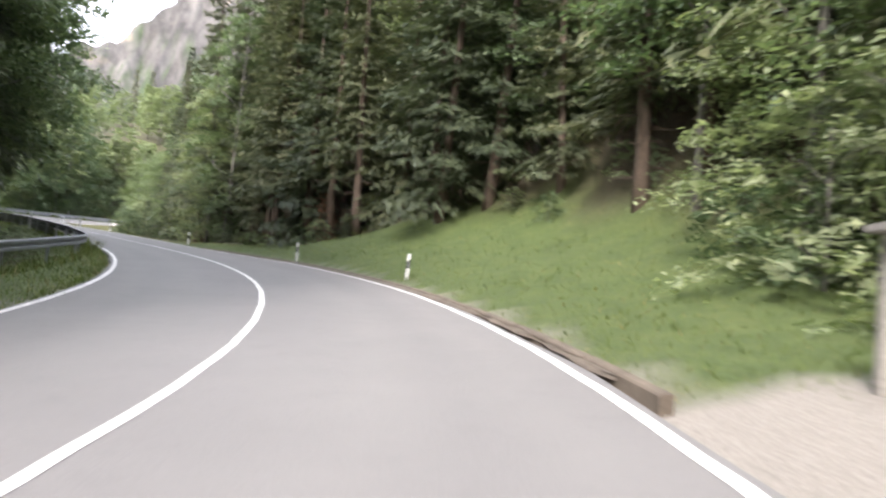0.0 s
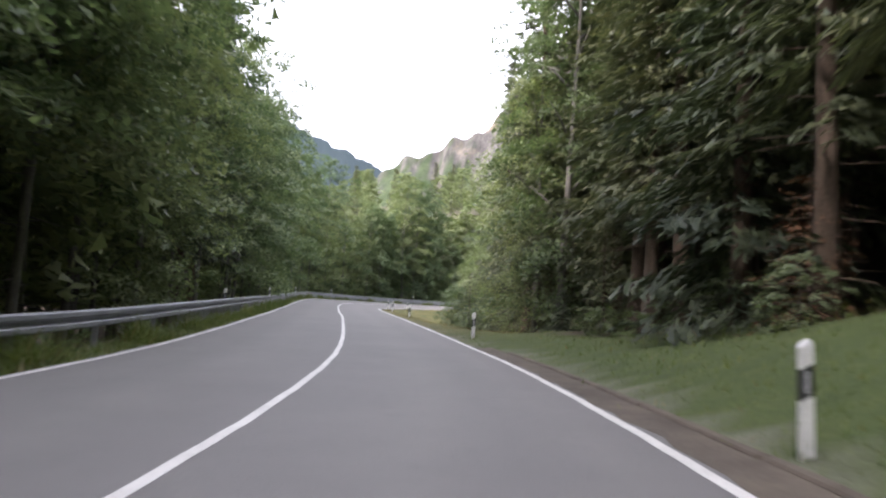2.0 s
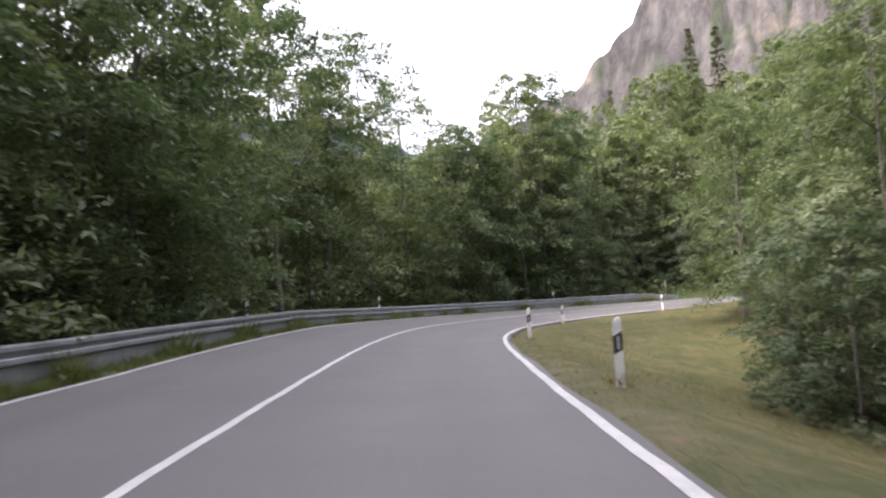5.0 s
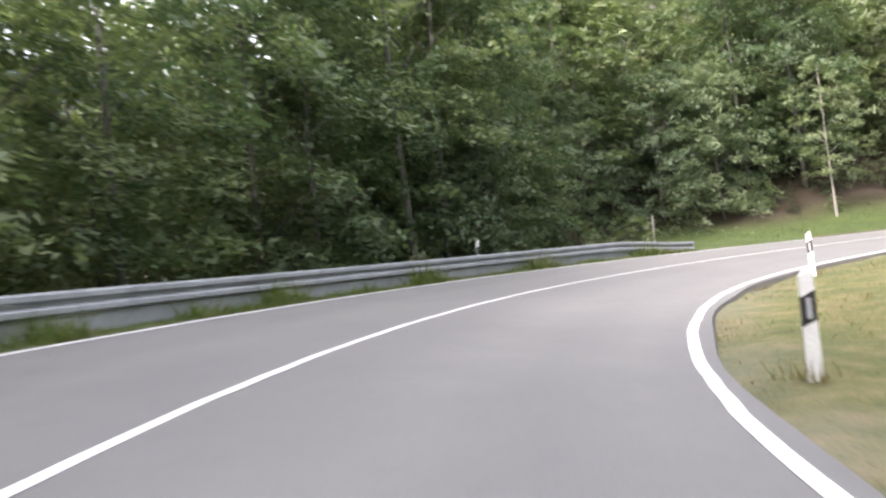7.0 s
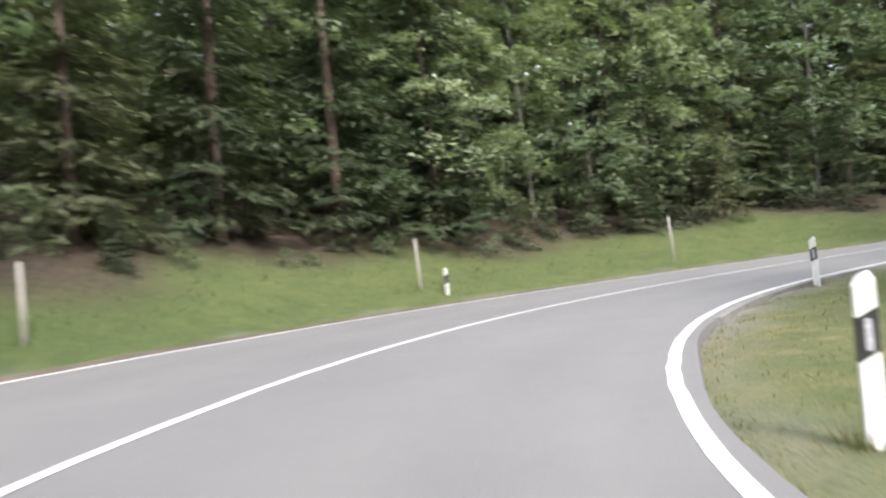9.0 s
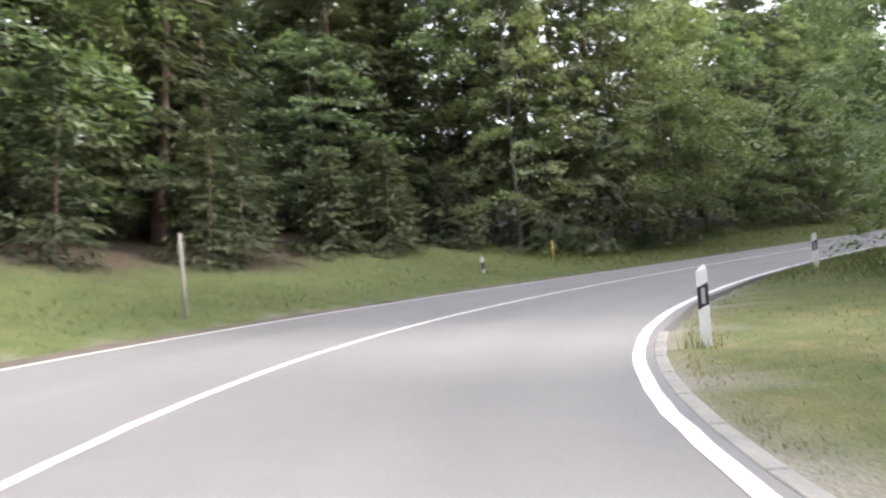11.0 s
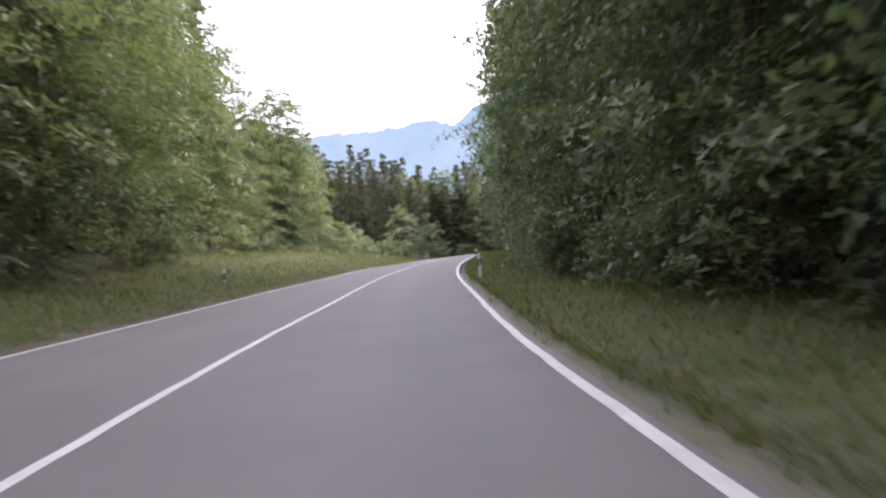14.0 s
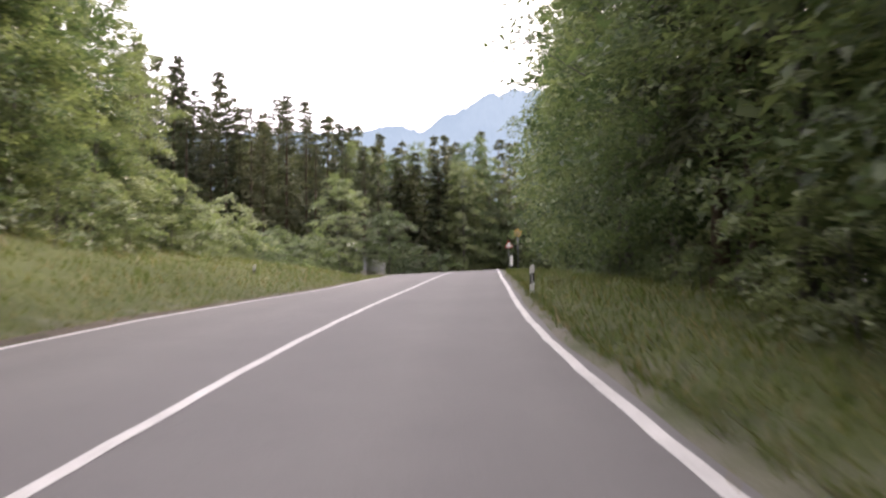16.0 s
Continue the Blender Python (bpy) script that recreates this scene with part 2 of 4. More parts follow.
GRASS = leaf_material("grass blades", (0.070, 0.115, 0.025), (0.105, 0.155, 0.033), (0.185, 0.195, 0.066), 0.45)
STRAW = leaf_material("dry grass blades", (0.12, 0.125, 0.04), (0.19, 0.17, 0.065), (0.30, 0.25, 0.13), 0.4)
PETAL = simple("petals", (0.55, 0.56, 0.48), (0.75, 0.76, 0.70), 20.0, 0.7)
# Haze of the distance as glowing blue-grey; these slopes are no lamps.
NEAR_HAZE_GLOW = haze_glow_material("wooded ridge", (0.070, 0.098, 0.112), (0.095, 0.128, 0.135))
BLUE_HAZE_GLOW = haze_glow_material("blue ridge", (0.26, 0.365, 0.46), (0.31, 0.42, 0.51))
YELLOW = simple("yellow sign", (0.55, 0.30, 0.05), (0.72, 0.42, 0.08), 5.0, 0.5)
RED = simple("red sign", (0.38, 0.05, 0.03), (0.5, 0.08, 0.05), 5.0, 0.5)
PLANK = simple("grey timber", (0.16, 0.15, 0.135), (0.30, 0.285, 0.26), 3.0, 0.9, stretch=(1, 6, 6))

# ---- the line of the road ----
STEP, FIRST = 1.0, -15.0
SG = np.arange(FIRST, 340.1, STEP)


def along(values, every):
    return np.interp(SG, FIRST + every * np.arange(len(values)), values)


def summed(v):
    out = np.concatenate([[0.0], np.cumsum((v[1:] + v[:-1]) / 2 * STEP)])
    return out - out[int(-FIRST / STEP)]


TH = summed(along(TURN, 5.0))
MID = (TH[1:] + TH[:-1]) / 2
RX = np.concatenate([[0.0], np.cumsum(-np.sin(MID) * STEP)])
RY = np.concatenate([[0.0], np.cumsum(np.cos(MID) * STEP)])
RX, RY = RX - RX[15], RY - RY[15]
RZ, RB = summed(along(CLIMB, 20.0)), along(FALL, 15.0)
WL, WR = along(WIDE_L, 30.0), along(WIDE_R, 30.0)


def spot(s, d, up=0.0):
    """The place s metres along the road and d metres to its right, above the road's own plane."""
    t = np.interp(s, SG, TH)
    return Vector((float(np.interp(s, SG, RX) + math.cos(t) * d), float(np.interp(s, SG, RY) + math.sin(t) * d),
                   float(np.interp(s, SG, RZ) + np.interp(s, SG, RB) * max(-5, min(5, d)) + up)))


def heading(s):
    return math.degrees(float(np.interp(s, SG, TH)))


def smooth(a, b, x):
    u = np.clip((x - a) / (b - a), 0, 1)
    return u * u * (3 - 2 * u)


# rise of the banks per metre beside the road: left and right
LEFT_S, LEFT_RISE = [-15, 25, 45, 140, 155, 166, 175, 210, 235, 284, 300], [0.10, 0.02, -0.30, -0.22, 0.15, 0.25, 0.30, 0.22, 0.26, 0.30, 0.03]
RIGHT_S, RIGHT_RISE = [-15, 20, 34, 46, 55, 64, 74, 84, 95, 114, 126, 136, 300], [0.10, 0.12, 0.30, 0.43, 0.27, 0.10, -0.04, -0.16, -0.29, -0.33, -0.10, 0.02, -0.06]


def slope_under_cliff(x, y):
    r = np.hypot(x, y - 25)
    b = np.degrees(np.arctan2(-x, y - 25))
    return 0.20 * np.clip(r - 130, 0, 150) * smooth(-5, 18, b) * (1 - smooth(52, 80, b))


def terrain(px, py):
    """Heights and covers (forest floor, dry grass, gravel) of the ground."""
    px, py = np.asarray(px, float), np.asarray(py, float)
    z, forest, dry, gravel = (np.zeros(len(px)) for _ in range(4))
    for c in range(0, len(px), 4000):
        x, y = px[c:c + 4000, None], py[c:c + 4000, None]
        q = (x - RX) ** 2 + (y - RY) ** 2
        n = q.argmin(1)
        w = 1 / (q + 0.3) ** 2.5
        zz = (w * RZ).sum(1) / w.sum(1)
        near = 1 - smooth(8, 20, np.sqrt(q.min(1)))
        zz = near * RZ[n] + (1 - near) * zz
        d = (x[:, 0] - RX[n]) * np.cos(TH[n]) + (y[:, 0] - RY[n]) * np.sin(TH[n])
        far = np.sqrt(q.min(1))
        d = np.where(d >= 0, far, -far)
        edge = np.where(d > 0, WR[n] + 0.24 + 0.16 * (1 - smooth(57, 61, SG[n])) + 0.24 * smooth(26, 46, SG[n]) * (1 - smooth(57, 61, SG[n])) + 0.05 * smooth(118, 128, SG[n]) * (1 - smooth(190, 198, SG[n])), WL[n] + 0.20)
        out = far - edge
        rise = np.where(d > 0, np.interp(SG[n], RIGHT_S, RIGHT_RISE), np.interp(SG[n], LEFT_S, LEFT_RISE))
        run = np.clip(out - 0.5, 0, 11) + np.where(rise > 0, np.where(d < 0, 1.3, 0.75), 0.3) * np.clip(out - 11.5, 0, 40)
        bumps = 0.10 * np.sin(x[:, 0] * 0.9 + 1.3 * np.sin(y[:, 0] * 0.5)) * np.sin(y[:, 0] * 0.8) + 0.35 * np.sin(x[:, 0] * 0.17) * np.cos(y[:, 0] * 0.21)
        zz = zz + RB[n] * np.clip(d, -5, 5) + rise * run + bumps * smooth(1.0, 6.0, out) + np.where(out < 0.0, -0.16, 0.05 * smooth(0, 0.5, out) - 0.06)
        zz = zz + slope_under_cliff(x[:, 0], y[:, 0])
        z[c:c + 4000] = zz
        line = np.where(d > 0, np.interp(SG[n], RIGHT_S, [10, 10.5, 12.5, 10.6, 8.4, 7.6, 8.6, 9, 10.5, 12.5, 13, 12, 7]), np.interp(SG[n], LEFT_S, [8.5, 8, 6.5, 6.5, 8.5, 6.9, 9.4, 9.5, 8.0, 12, 22]))
        forest[c:c + 4000] = smooth(-1.5, 1.5, far - line - 1 + 1.2 * np.sin(SG[n] * 0.7) * np.sin(SG[n] * 0.31))
        forest[c:c + 4000] *= 1 - 0.3 * smooth(2, 8, slope_under_cliff(x[:, 0], y[:, 0]))
        dry[c:c + 4000] = np.where(d > 0, smooth(60, 76, SG[n]) * (1 - 0.35 * smooth(140, 155, SG[n]) - 0.45 * smooth(185, 200, SG[n])), 0.25 * smooth(160, 170, SG[n]))
        gravel[c:c + 4000] = np.where((d > 0) & (SG[n] < 17.3) & (d < 12.5), 1.0, (0.75 - 0.45 * (d > 0) * smooth(64, 74, SG[n]) * (1 - smooth(160, 168, SG[n]))) * (1 - smooth(0.05, 0.45, out + 0.12 * np.sin(SG[n] * 1.7) - np.where(d > 0, 0.10, 0) * smooth(118, 128, SG[n]) * (1 - smooth(176, 190, SG[n])))))
    return z, forest, dry, gravel


def height(x, y):
    return float(terrain([x], [y])[0][0])


def mesh(name, verts, faces, mat, smooth_faces=False):
    me = bpy.data.meshes.new(name)
    me.from_pydata([tuple(map(float, v)) for v in verts], [], faces)
    me.materials.append(mat)
    if smooth_faces:
        me.polygons.foreach_set("use_smooth", [True] * len(me.polygons))
    me.update()
    return me


def grid_faces(rows, cols):
    i = np.arange((rows - 1) * (cols - 1))
    a_ = (i // (cols - 1)) * cols + i % (cols - 1)
    return np.stack([a_, a_ + 1, a_ + cols + 1, a_ + cols], 1).tolist()


def axis(lo, hi, fine, reach):
    """Even steps from lo to hi, then ever wider ones out to the reach."""
    mid_ = np.arange(lo, hi + 0.01, fine)
    grow = [fine * 1.35 ** n for n in range(1, 60)]
    offs = np.cumsum(grow)
    offs = offs[offs < reach]
    return np.concatenate([lo - offs[::-1], mid_, hi + offs])


def build_ground():
    gx, gy = axis(-100, 45, 0.8, 3500), axis(-20, 155, 0.8, 3500)
    xx, yy = np.meshgrid(gx, gy)
    z, forest, dry, gravel = terrain(xx.ravel(), yy.ravel())
    me = mesh("ground", np.stack([xx.ravel(), yy.ravel(), z], 1), grid_faces(len(gy), len(gx)), GROUND, True)
    col = me.color_attributes.new("cover", "FLOAT_COLOR", "POINT")
    col.data.foreach_set("color", np.stack([forest, dry, gravel, np.ones_like(dry)], 1).astype(np.float32).ravel())
    tagged(new("ground", me), "grassy banks and forest floor of needles and soil", "ground", kind="structure")


def ribbon(name, s0, s1, profile, mat, label, category, step=0.5, parent=None, kind="structure"):
    """A strip swept along the road. profile(s): points (d, up) across it."""
    ss = np.arange(s0, s1 + 0.01, step)
    verts, cols = [], 0
    for s in ss:
        pts = profile(float(s))
        cols = len(pts)
        verts += [spot(float(s), d, u) for d, u in pts]
    ob = new(name, mesh(name, verts, grid_faces(len(ss), cols), mat))
    if parent:
        ob.parent = parent
        return ob
    return tagged(ob, label, category, kind=kind)


def wide(side, s):
    return float(np.interp(s, SG, WL if side < 0 else WR))


def bend(s):
    return float(smooth(118, 128, np.array(s)) * (1 - smooth(190, 198, np.array(s))))


def build_road():
    def slab(s):
        l, r = wide(-1, s) + 0.15 + 0.03 * math.sin(s * 1.3) * math.sin(s * 0.37), wide(1, s) + 0.16 + 0.03 * math.sin(s * 1.1) + 0.05 * bend(s)
        return [(-l - 0.05, -0.25), (-l, 0.0)] + [(-l * f, 0.0) for f in (0.8, 0.62, 0.44, 0.2)] + [(0, 0.0)] + [(r * f, 0.0) for f in (0.2, 0.44, 0.62, 0.8)] + [(r, 0.0), (r + 0.05, -0.25)]

    ob = ribbon("road", -14, 338, slab, ASPHALT, "two-lane grey asphalt mountain road, worn and dry", "road")
    wear = np.tile([0.0, 0.0, 0.75, 0.2, 0.75, 0.15, 0.05, 0.15, 0.75, 0.2, 0.75, 0.0, 0.0], len(ob.data.vertices) // 13)
    ob.data.color_attributes.new("wear", "FLOAT_COLOR", "POINT").data.foreach_set("color", np.repeat(wear, 4).astype(np.float32))
    for nm, c, w in (("edge_line", -1, 0.12), ("centre_line", 0, 0.11), ("edge_line", 1, 0.12)):
        def strip(s, c=c, w=w):
            m = c * wide(c or 1, s)
            w = w + (0.01 * bend(s) if c > 0 else 0.0)
            j = 0.006 * math.sin(s * 2.3) + 0.005 * math.sin(s * 5.1)
            return [(m - w / 2 + j, 0.005), (m + w / 2 + j, 0.005)]

        ribbon(nm, -14, 338, strip, PAINT, "solid white painted line along the asphalt", "road marking")


build_ground()
build_road()


# ---- parts and things ----
def part(name, me, parent, label=""):
    ob = new(name, me)
    ob.parent = parent
    return tagged(ob, label) if label else ob


def thing(name, m, label, category, group=""):
    ob = new(name)
    ob.matrix_world = m
    ob.empty_display_size = 0.3
    return tagged(ob, label, category, group)


def from_bm(name, bm, mat, smooth_faces=False):
    me = bpy.data.meshes.new(name)
    bm.to_mesh(me)
    bm.free()
    me.materials.append(mat)
    if smooth_faces:
        me.polygons.foreach_set("use_smooth", [True] * len(me.polygons))
    return me


def box_bm(bm, x0, x1, y0, y1, z0, z1, bevel=0.0):
    r = bmesh.ops.create_cube(bm, size=1.0, matrix=Matrix.Translation(((x0 + x1) / 2, (y0 + y1) / 2, (z0 + z1) / 2)) @ Matrix.Diagonal((x1 - x0, y1 - y0, z1 - z0, 1)))
    if bevel:
        bmesh.ops.bevel(bm, geom=list({e for v in r["verts"] for e in v.link_edges}), offset=bevel, segments=2, affect="EDGES")
    return bm


def tube(name, pts, radii, mat, sides=8, cap=True):
    """A tapered tube through points."""
    pts = [Vector(p) for p in pts]
    verts, faces = [], []
    for i, (p, r) in enumerate(zip(pts, radii)):
        t = (pts[min(i + 1, len(pts) - 1)] - pts[max(i - 1, 0)]).normalized()
        u = t.cross(Vector((0.31, 0.95, 0.05))).normalized()
        v = t.cross(u)
        verts += [p + r * (math.cos(a_) * u + math.sin(a_) * v) for a_ in (2 * math.pi * k / sides for k in range(sides))]
    for i in range(len(pts) - 1):
        for k in range(sides):
            faces.append((i * sides + k, i * sides + (k + 1) % sides, (i + 1) * sides + (k + 1) % sides, (i + 1) * sides + k))
    if cap:
        faces.append(tuple(range((len(pts) - 1) * sides, len(pts) * sides)))
        faces.append(tuple(reversed(range(sides))))
    return mesh(name, verts, faces, mat, True)


def joined(name, meshes, mat):
    verts, faces = [], []
    for me in meshes:
        n = len(verts)
        verts += [v.co[:] for v in me.vertices]
        faces += [tuple(n + i for i in p.vertices) for p in me.polygons]
        bpy.data.meshes.remove(me)
    return mesh(name, verts, faces, mat, True)


# ---- delineator posts ----
def post_section(z, w, dep):
    """A rounded triangle across the post: flat face to -y."""
    return [(-w, -dep, z), (w, -dep, z), (w * 0.92, -dep * 0.1, z), (w * 0.35, dep, z), (-w * 0.35, dep, z), (-w * 0.92, -dep * 0.1, z)]


def lofted(name, rings, mat):
    n = len(rings[0])
    faces = [(r * n + k, r * n + (k + 1) % n, (r + 1) * n + (k + 1) % n, (r + 1) * n + k) for r in range(len(rings) - 1) for k in range(n)]
    faces += [tuple(reversed(range(n))), tuple(range((len(rings) - 1) * n, len(rings) * n))]
    return mesh(name, [v for r in rings for v in r], faces, mat)


def slanted(z, w, dep, lean):
    return [(x, y, z_ + lean * x / w) for x, y, z_ in post_section(z, w, dep)]


def build_delineator():
    """Facing -y; the band slopes down to the road at -x."""
    ob = thing("delineator_post", Matrix(), "white plastic roadside delineator post with slanting black band", "delineator post", "delineator posts along the road")
    part("lower_body", lofted("post_lower", [post_section(-0.3, 0.062, 0.05), slanted(0.55, 0.06, 0.048, 0.03)], WHITE), ob)
    band = part("black_band", lofted("post_band", [slanted(0.55, 0.0605, 0.0485, 0.03), slanted(0.80, 0.0605, 0.0485, 0.03)], BLACK), ob, "black plastic band")
    part("upper_body", lofted("post_upper", [slanted(0.80, 0.06, 0.048, 0.03), slanted(0.97, 0.058, 0.046, 0.02), slanted(1.0, 0.035, 0.03, 0.03)], WHITE), ob)
    bm = bmesh.new()
    box_bm(bm, -0.022, 0.022, -0.056, -0.047, 0.585, 0.765, 0.004)
    part("reflector", from_bm("post_reflector", bm, REFLECT), band, "narrow grey reflector")
    return ob


def place(proto, s, d, up, turn=0.0, lean=0.0, scale=1.0):
    return copy_thing(proto, Matrix.Translation(spot(s, d, up)) @ pose(0, 0, 0, 0, lean, heading(s) + turn))


POSTS = [(33.39, 4.93, 0.89), (46.15, 4.71, 0.94), (64.32, 4.31, 0.87), (87.85, 4.58, 0.7), (101.72, 4.51, 0.79), (116.11, 4.48, 0.95), (129.69, 4.69, 0.9), (143.69, 4.79, 0.98), (157.7, 4.76, 0.95), (171.99, -5.3, 0.96), (172.31, 4.63, 0.95), (186.27, 4.67, 0.87), (201.02, -6.27, 0.99), (201.25, 4.75, 0.89), (215.41, 4.44, 0.9), (217.98, -6.82, 1.01), (245.58, -5.68, 0.99), (284.42, -6.37, 0.97), (243.81, 4.27, 0.9), (276.09, 3.55, 0.7), (69.79, -4.7, 1.1), (92.63, -4.87, 1.24), (116.86, -5.3, 1.07), (129.54, -5.51, 1.16), (143.91, -5.05, 1.03)]
delineator = build_delineator()
for s_, d_, top_ in POSTS:
    at_place = spot(s_, d_, top_ - 1.0)
    ob = copy_thing(delineator, Matrix.Translation(at_place) @ pose(0, 0, 0, random.uniform(-2, 2), random.uniform(-2, 2), heading(s_) + (8 if d_ > 0 else -8)))
for o in (delineator, *delineator.children_recursive):
    bpy.data.objects.remove(o)

# ---- guard rail ----
RAIL = [(x, z * 1.1) for x, z in [(0.0, 0.0), (0.068, 0.012), (0.084, 0.03), (0.084, 0.095), (0.068, 0.113), (0.0, 0.125), (0.0, 0.185), (0.068, 0.197), (0.084, 0.215), (0.084, 0.28), (0.068, 0.298), (0.0, 0.31)]]


def rail_dip(s):
    return -0.26 * float(smooth(149.5, 153.5, np.array(s))) - 0.11 * float(smooth(100, 118, np.array(s))) - 0.12 * float(1 - smooth(33, 43, np.array(s)))


def rail_flare(s):
    return 2.2 * float(1 - smooth(31, 46, np.array(s)))


def build_guardrail():
    ob = thing("guardrail", Matrix.Translation(spot(90, -4.6)), "galvanised steel guard rail on short posts beside the road", "guard rail")
    inv = ob.matrix_world.inverted()
    for n in range(30):
        a_, b_ = 33.0 + 4 * n, 37.0 + 4 * n + 0.15
        verts, faces = [], []
        ss = np.linspace(a_, b_, 7)
        lift = 0.004 * (n % 2)
        for s in ss:
            base = -(wide(-1, s) + 0.95 + rail_flare(s))
            front = [(base + x + lift, 0.37 + z + rail_dip(s)) for x, z in RAIL]
            verts += [inv @ spot(s, d, u) for d, u in front + [(d - 0.006, u) for d, u in reversed(front)]]
        m = 2 * len(RAIL)
        for i in range(len(ss) - 1):
            faces += [(i * m + k, i * m + (k + 1) % m, (i + 1) * m + (k + 1) % m, (i + 1) * m + k) for k in range(m)]
        part("beam", mesh("rail_beam", verts, faces, ZINC), ob)
        if 60 < a_ < 153:
            verts, faces = [], []
            for s in ss:
                base = -(wide(-1, s) + 0.99 + rail_flare(s))
                verts += [inv @ spot(s, base + x + lift, u + rail_dip(s)) for x, u in ((0.0, 0.37), (0.02, 0.34), (0.02, 0.10), (0.0, 0.02), (-0.006, 0.02), (-0.006, 0.37))]
            for i in range(len(ss) - 1):
                faces += [(i * 6 + k, i * 6 + (k + 1) % 6, (i + 1) * 6 + (k + 1) % 6, (i + 1) * 6 + k) for k in range(6)]
            part("underrun_panel", mesh("rail_panel", verts, faces, ZINC), ob, "smooth steel panel under the beam")
        bm = bmesh.new()
        box_bm(bm, -0.05, 0.05, -0.03, 0.03, -0.9, 0.60, 0.006)
        box_bm(bm, 0.05, 0.11, -0.025, 0.025, 0.44, 0.58, 0.004)
        p = part("rail_post", from_bm("rail_post", bm, ZINC), ob)
        s = a_ + 2
        p.matrix_local = inv @ Matrix.Translation(spot(s, -(wide(-1, s) + 1.08 + rail_flare(s)), rail_dip(s))) @ pose(0, 0, 0, 0, 0, heading(s))


build_guardrail()


# ---- kerbs ----
def kerb_line(s):
    return wide(1, s) + 0.34 + 0.24 * float(smooth(26, 46, np.array(s)))


def build_dirt():
    """Brown soil washed into the gutter between the edge line and the kerb."""
    def strip(s):
        a_ = wide(1, s) + 0.13 + 0.03 * math.sin(s * 1.9) + 0.04 * math.sin(s * 4.3) + 0.18 * (1 - float(smooth(22, 36, np.array(s))))
        b_ = max(a_ + 0.02, kerb_line(s) + 0.02)
        return [(a_ - 0.03, -0.02), (a_, 0.004), (a_ + 0.3 * (b_ - a_), 0.010), (b_ - 0.04, 0.022), (b_, 0.03)]

    ribbon("gutter_soil", 18, 60, strip, SOIL, "brown soil washed into the gutter beside the road", "soil")


def build_kerb():
    """Low soiled kerb stones under the right-hand bank."""
    ob = thing("kerb", Matrix.Translation(spot(30, 4.0)), "low soiled concrete kerb stones at the foot of the bank", "kerb")
    inv = ob.matrix_world.inverted()
    for n in range(41):
        a_ = 17.0 + n
        verts = []
        for s in (a_ + 0.01, a_ + 0.99):
            e = kerb_line(s) + 0.010 * math.sin(n * 2.1)
            verts += [inv @ spot(s, e + x, u) for x, u in ((0, -0.2), (0, 0.035), (0.02, 0.055), (0.10, 0.062), (0.12, 0.05), (0.12, -0.2))]
        faces = [(k, (k + 1) % 6, 6 + (k + 1) % 6, 6 + k) for k in range(6)] + [(5, 4, 3, 2, 1, 0), (6, 7, 8, 9, 10, 11)]
        part("kerb_stone", mesh("kerb_stone", verts, faces, BROWN_KERB), ob)


def build_gutter():
    """A pale concrete edging on the inside of the bend."""
    ob = thing("edging", Matrix.Translation(spot(160, 4.2)), "pale concrete edging stones on the inside of the bend", "edging")
    inv = ob.matrix_world.inverted()
    for n in range(18):
        a_ = 166.0 + n * 1.2
        verts = []
        for s in (a_ + 0.012, a_ + 1.188):
            e = wide(1, s) + 0.15
            verts += [inv @ spot(s, e + x, u) for x, u in ((0, -0.2), (0, 0.002), (0.01, 0.008), (0.11, 0.014), (0.13, 0.008), (0.13, -0.2))]
        faces = [(k, (k + 1) % 6, 6 + (k + 1) % 6, 6 + k) for k in range(6)] + [(5, 4, 3, 2, 1, 0), (6, 7, 8, 9, 10, 11)]
        part("edging_stone", mesh("edging_stone", verts, faces, CONCRETE), ob)


def build_left_soil():
    """Dark soil and gravel along the outer edge of the bend and the way out."""
    def strip(s):
        a_ = wide(-1, s) + 0.13 + 0.03 * math.sin(s * 1.7) + 0.03 * math.sin(s * 4.9)
        b_ = a_ + 0.30 + 0.14 * math.sin(s * 0.8) * math.sin(s * 0.33) + 0.05 * math.sin(s * 3.1)
        return [(-b_, 0.035), (-b_ + 0.05, 0.03), (-a_ - 0.08, 0.010), (-a_, 0.003)]

    ribbon("gutter_soil", 158, 290, strip, SOIL, "dark soil and gravel along the outer edge of the road", "soil")


build_dirt()
build_left_soil()
build_kerb()
build_gutter()

# ---- stakes beside the bend ----
for s_, d_, up_, tall in [(153.57, -7.61, 0.88, 0.82), (162.43, -5.89, 0.2, 1.43), (171.82, -6.17, 0.43, 1.53), (180.95, -5.73, 0.47, 1.57), (189.39, -5.39, 0.74, 1.19)]:
    foot = spot(s_, d_, up_)
    foot.z = height(foot.x, foot.y)
    top = spot(s_, d_, up_).z + tall - foot.z
    ob = thing("stake", Matrix.Translation(foot), "thin weathered wooden snow stake in the grass bank", "stake", "snow stakes")
    lean = random.uniform(-0.05, 0.05)
    part("shaft", tube("stake_shaft", [(0, 0, -0.3), (lean * 0.5, 0, top * 0.5), (lean, 0.02, top)], [0.045, 0.042, 0.036], STAKE, 7), ob)
    part("tip", tube("stake_tip", [(lean, 0.02, top), (lean, 0.02, top + 0.03)], [0.038, 0.02], STAKE, 7), ob)


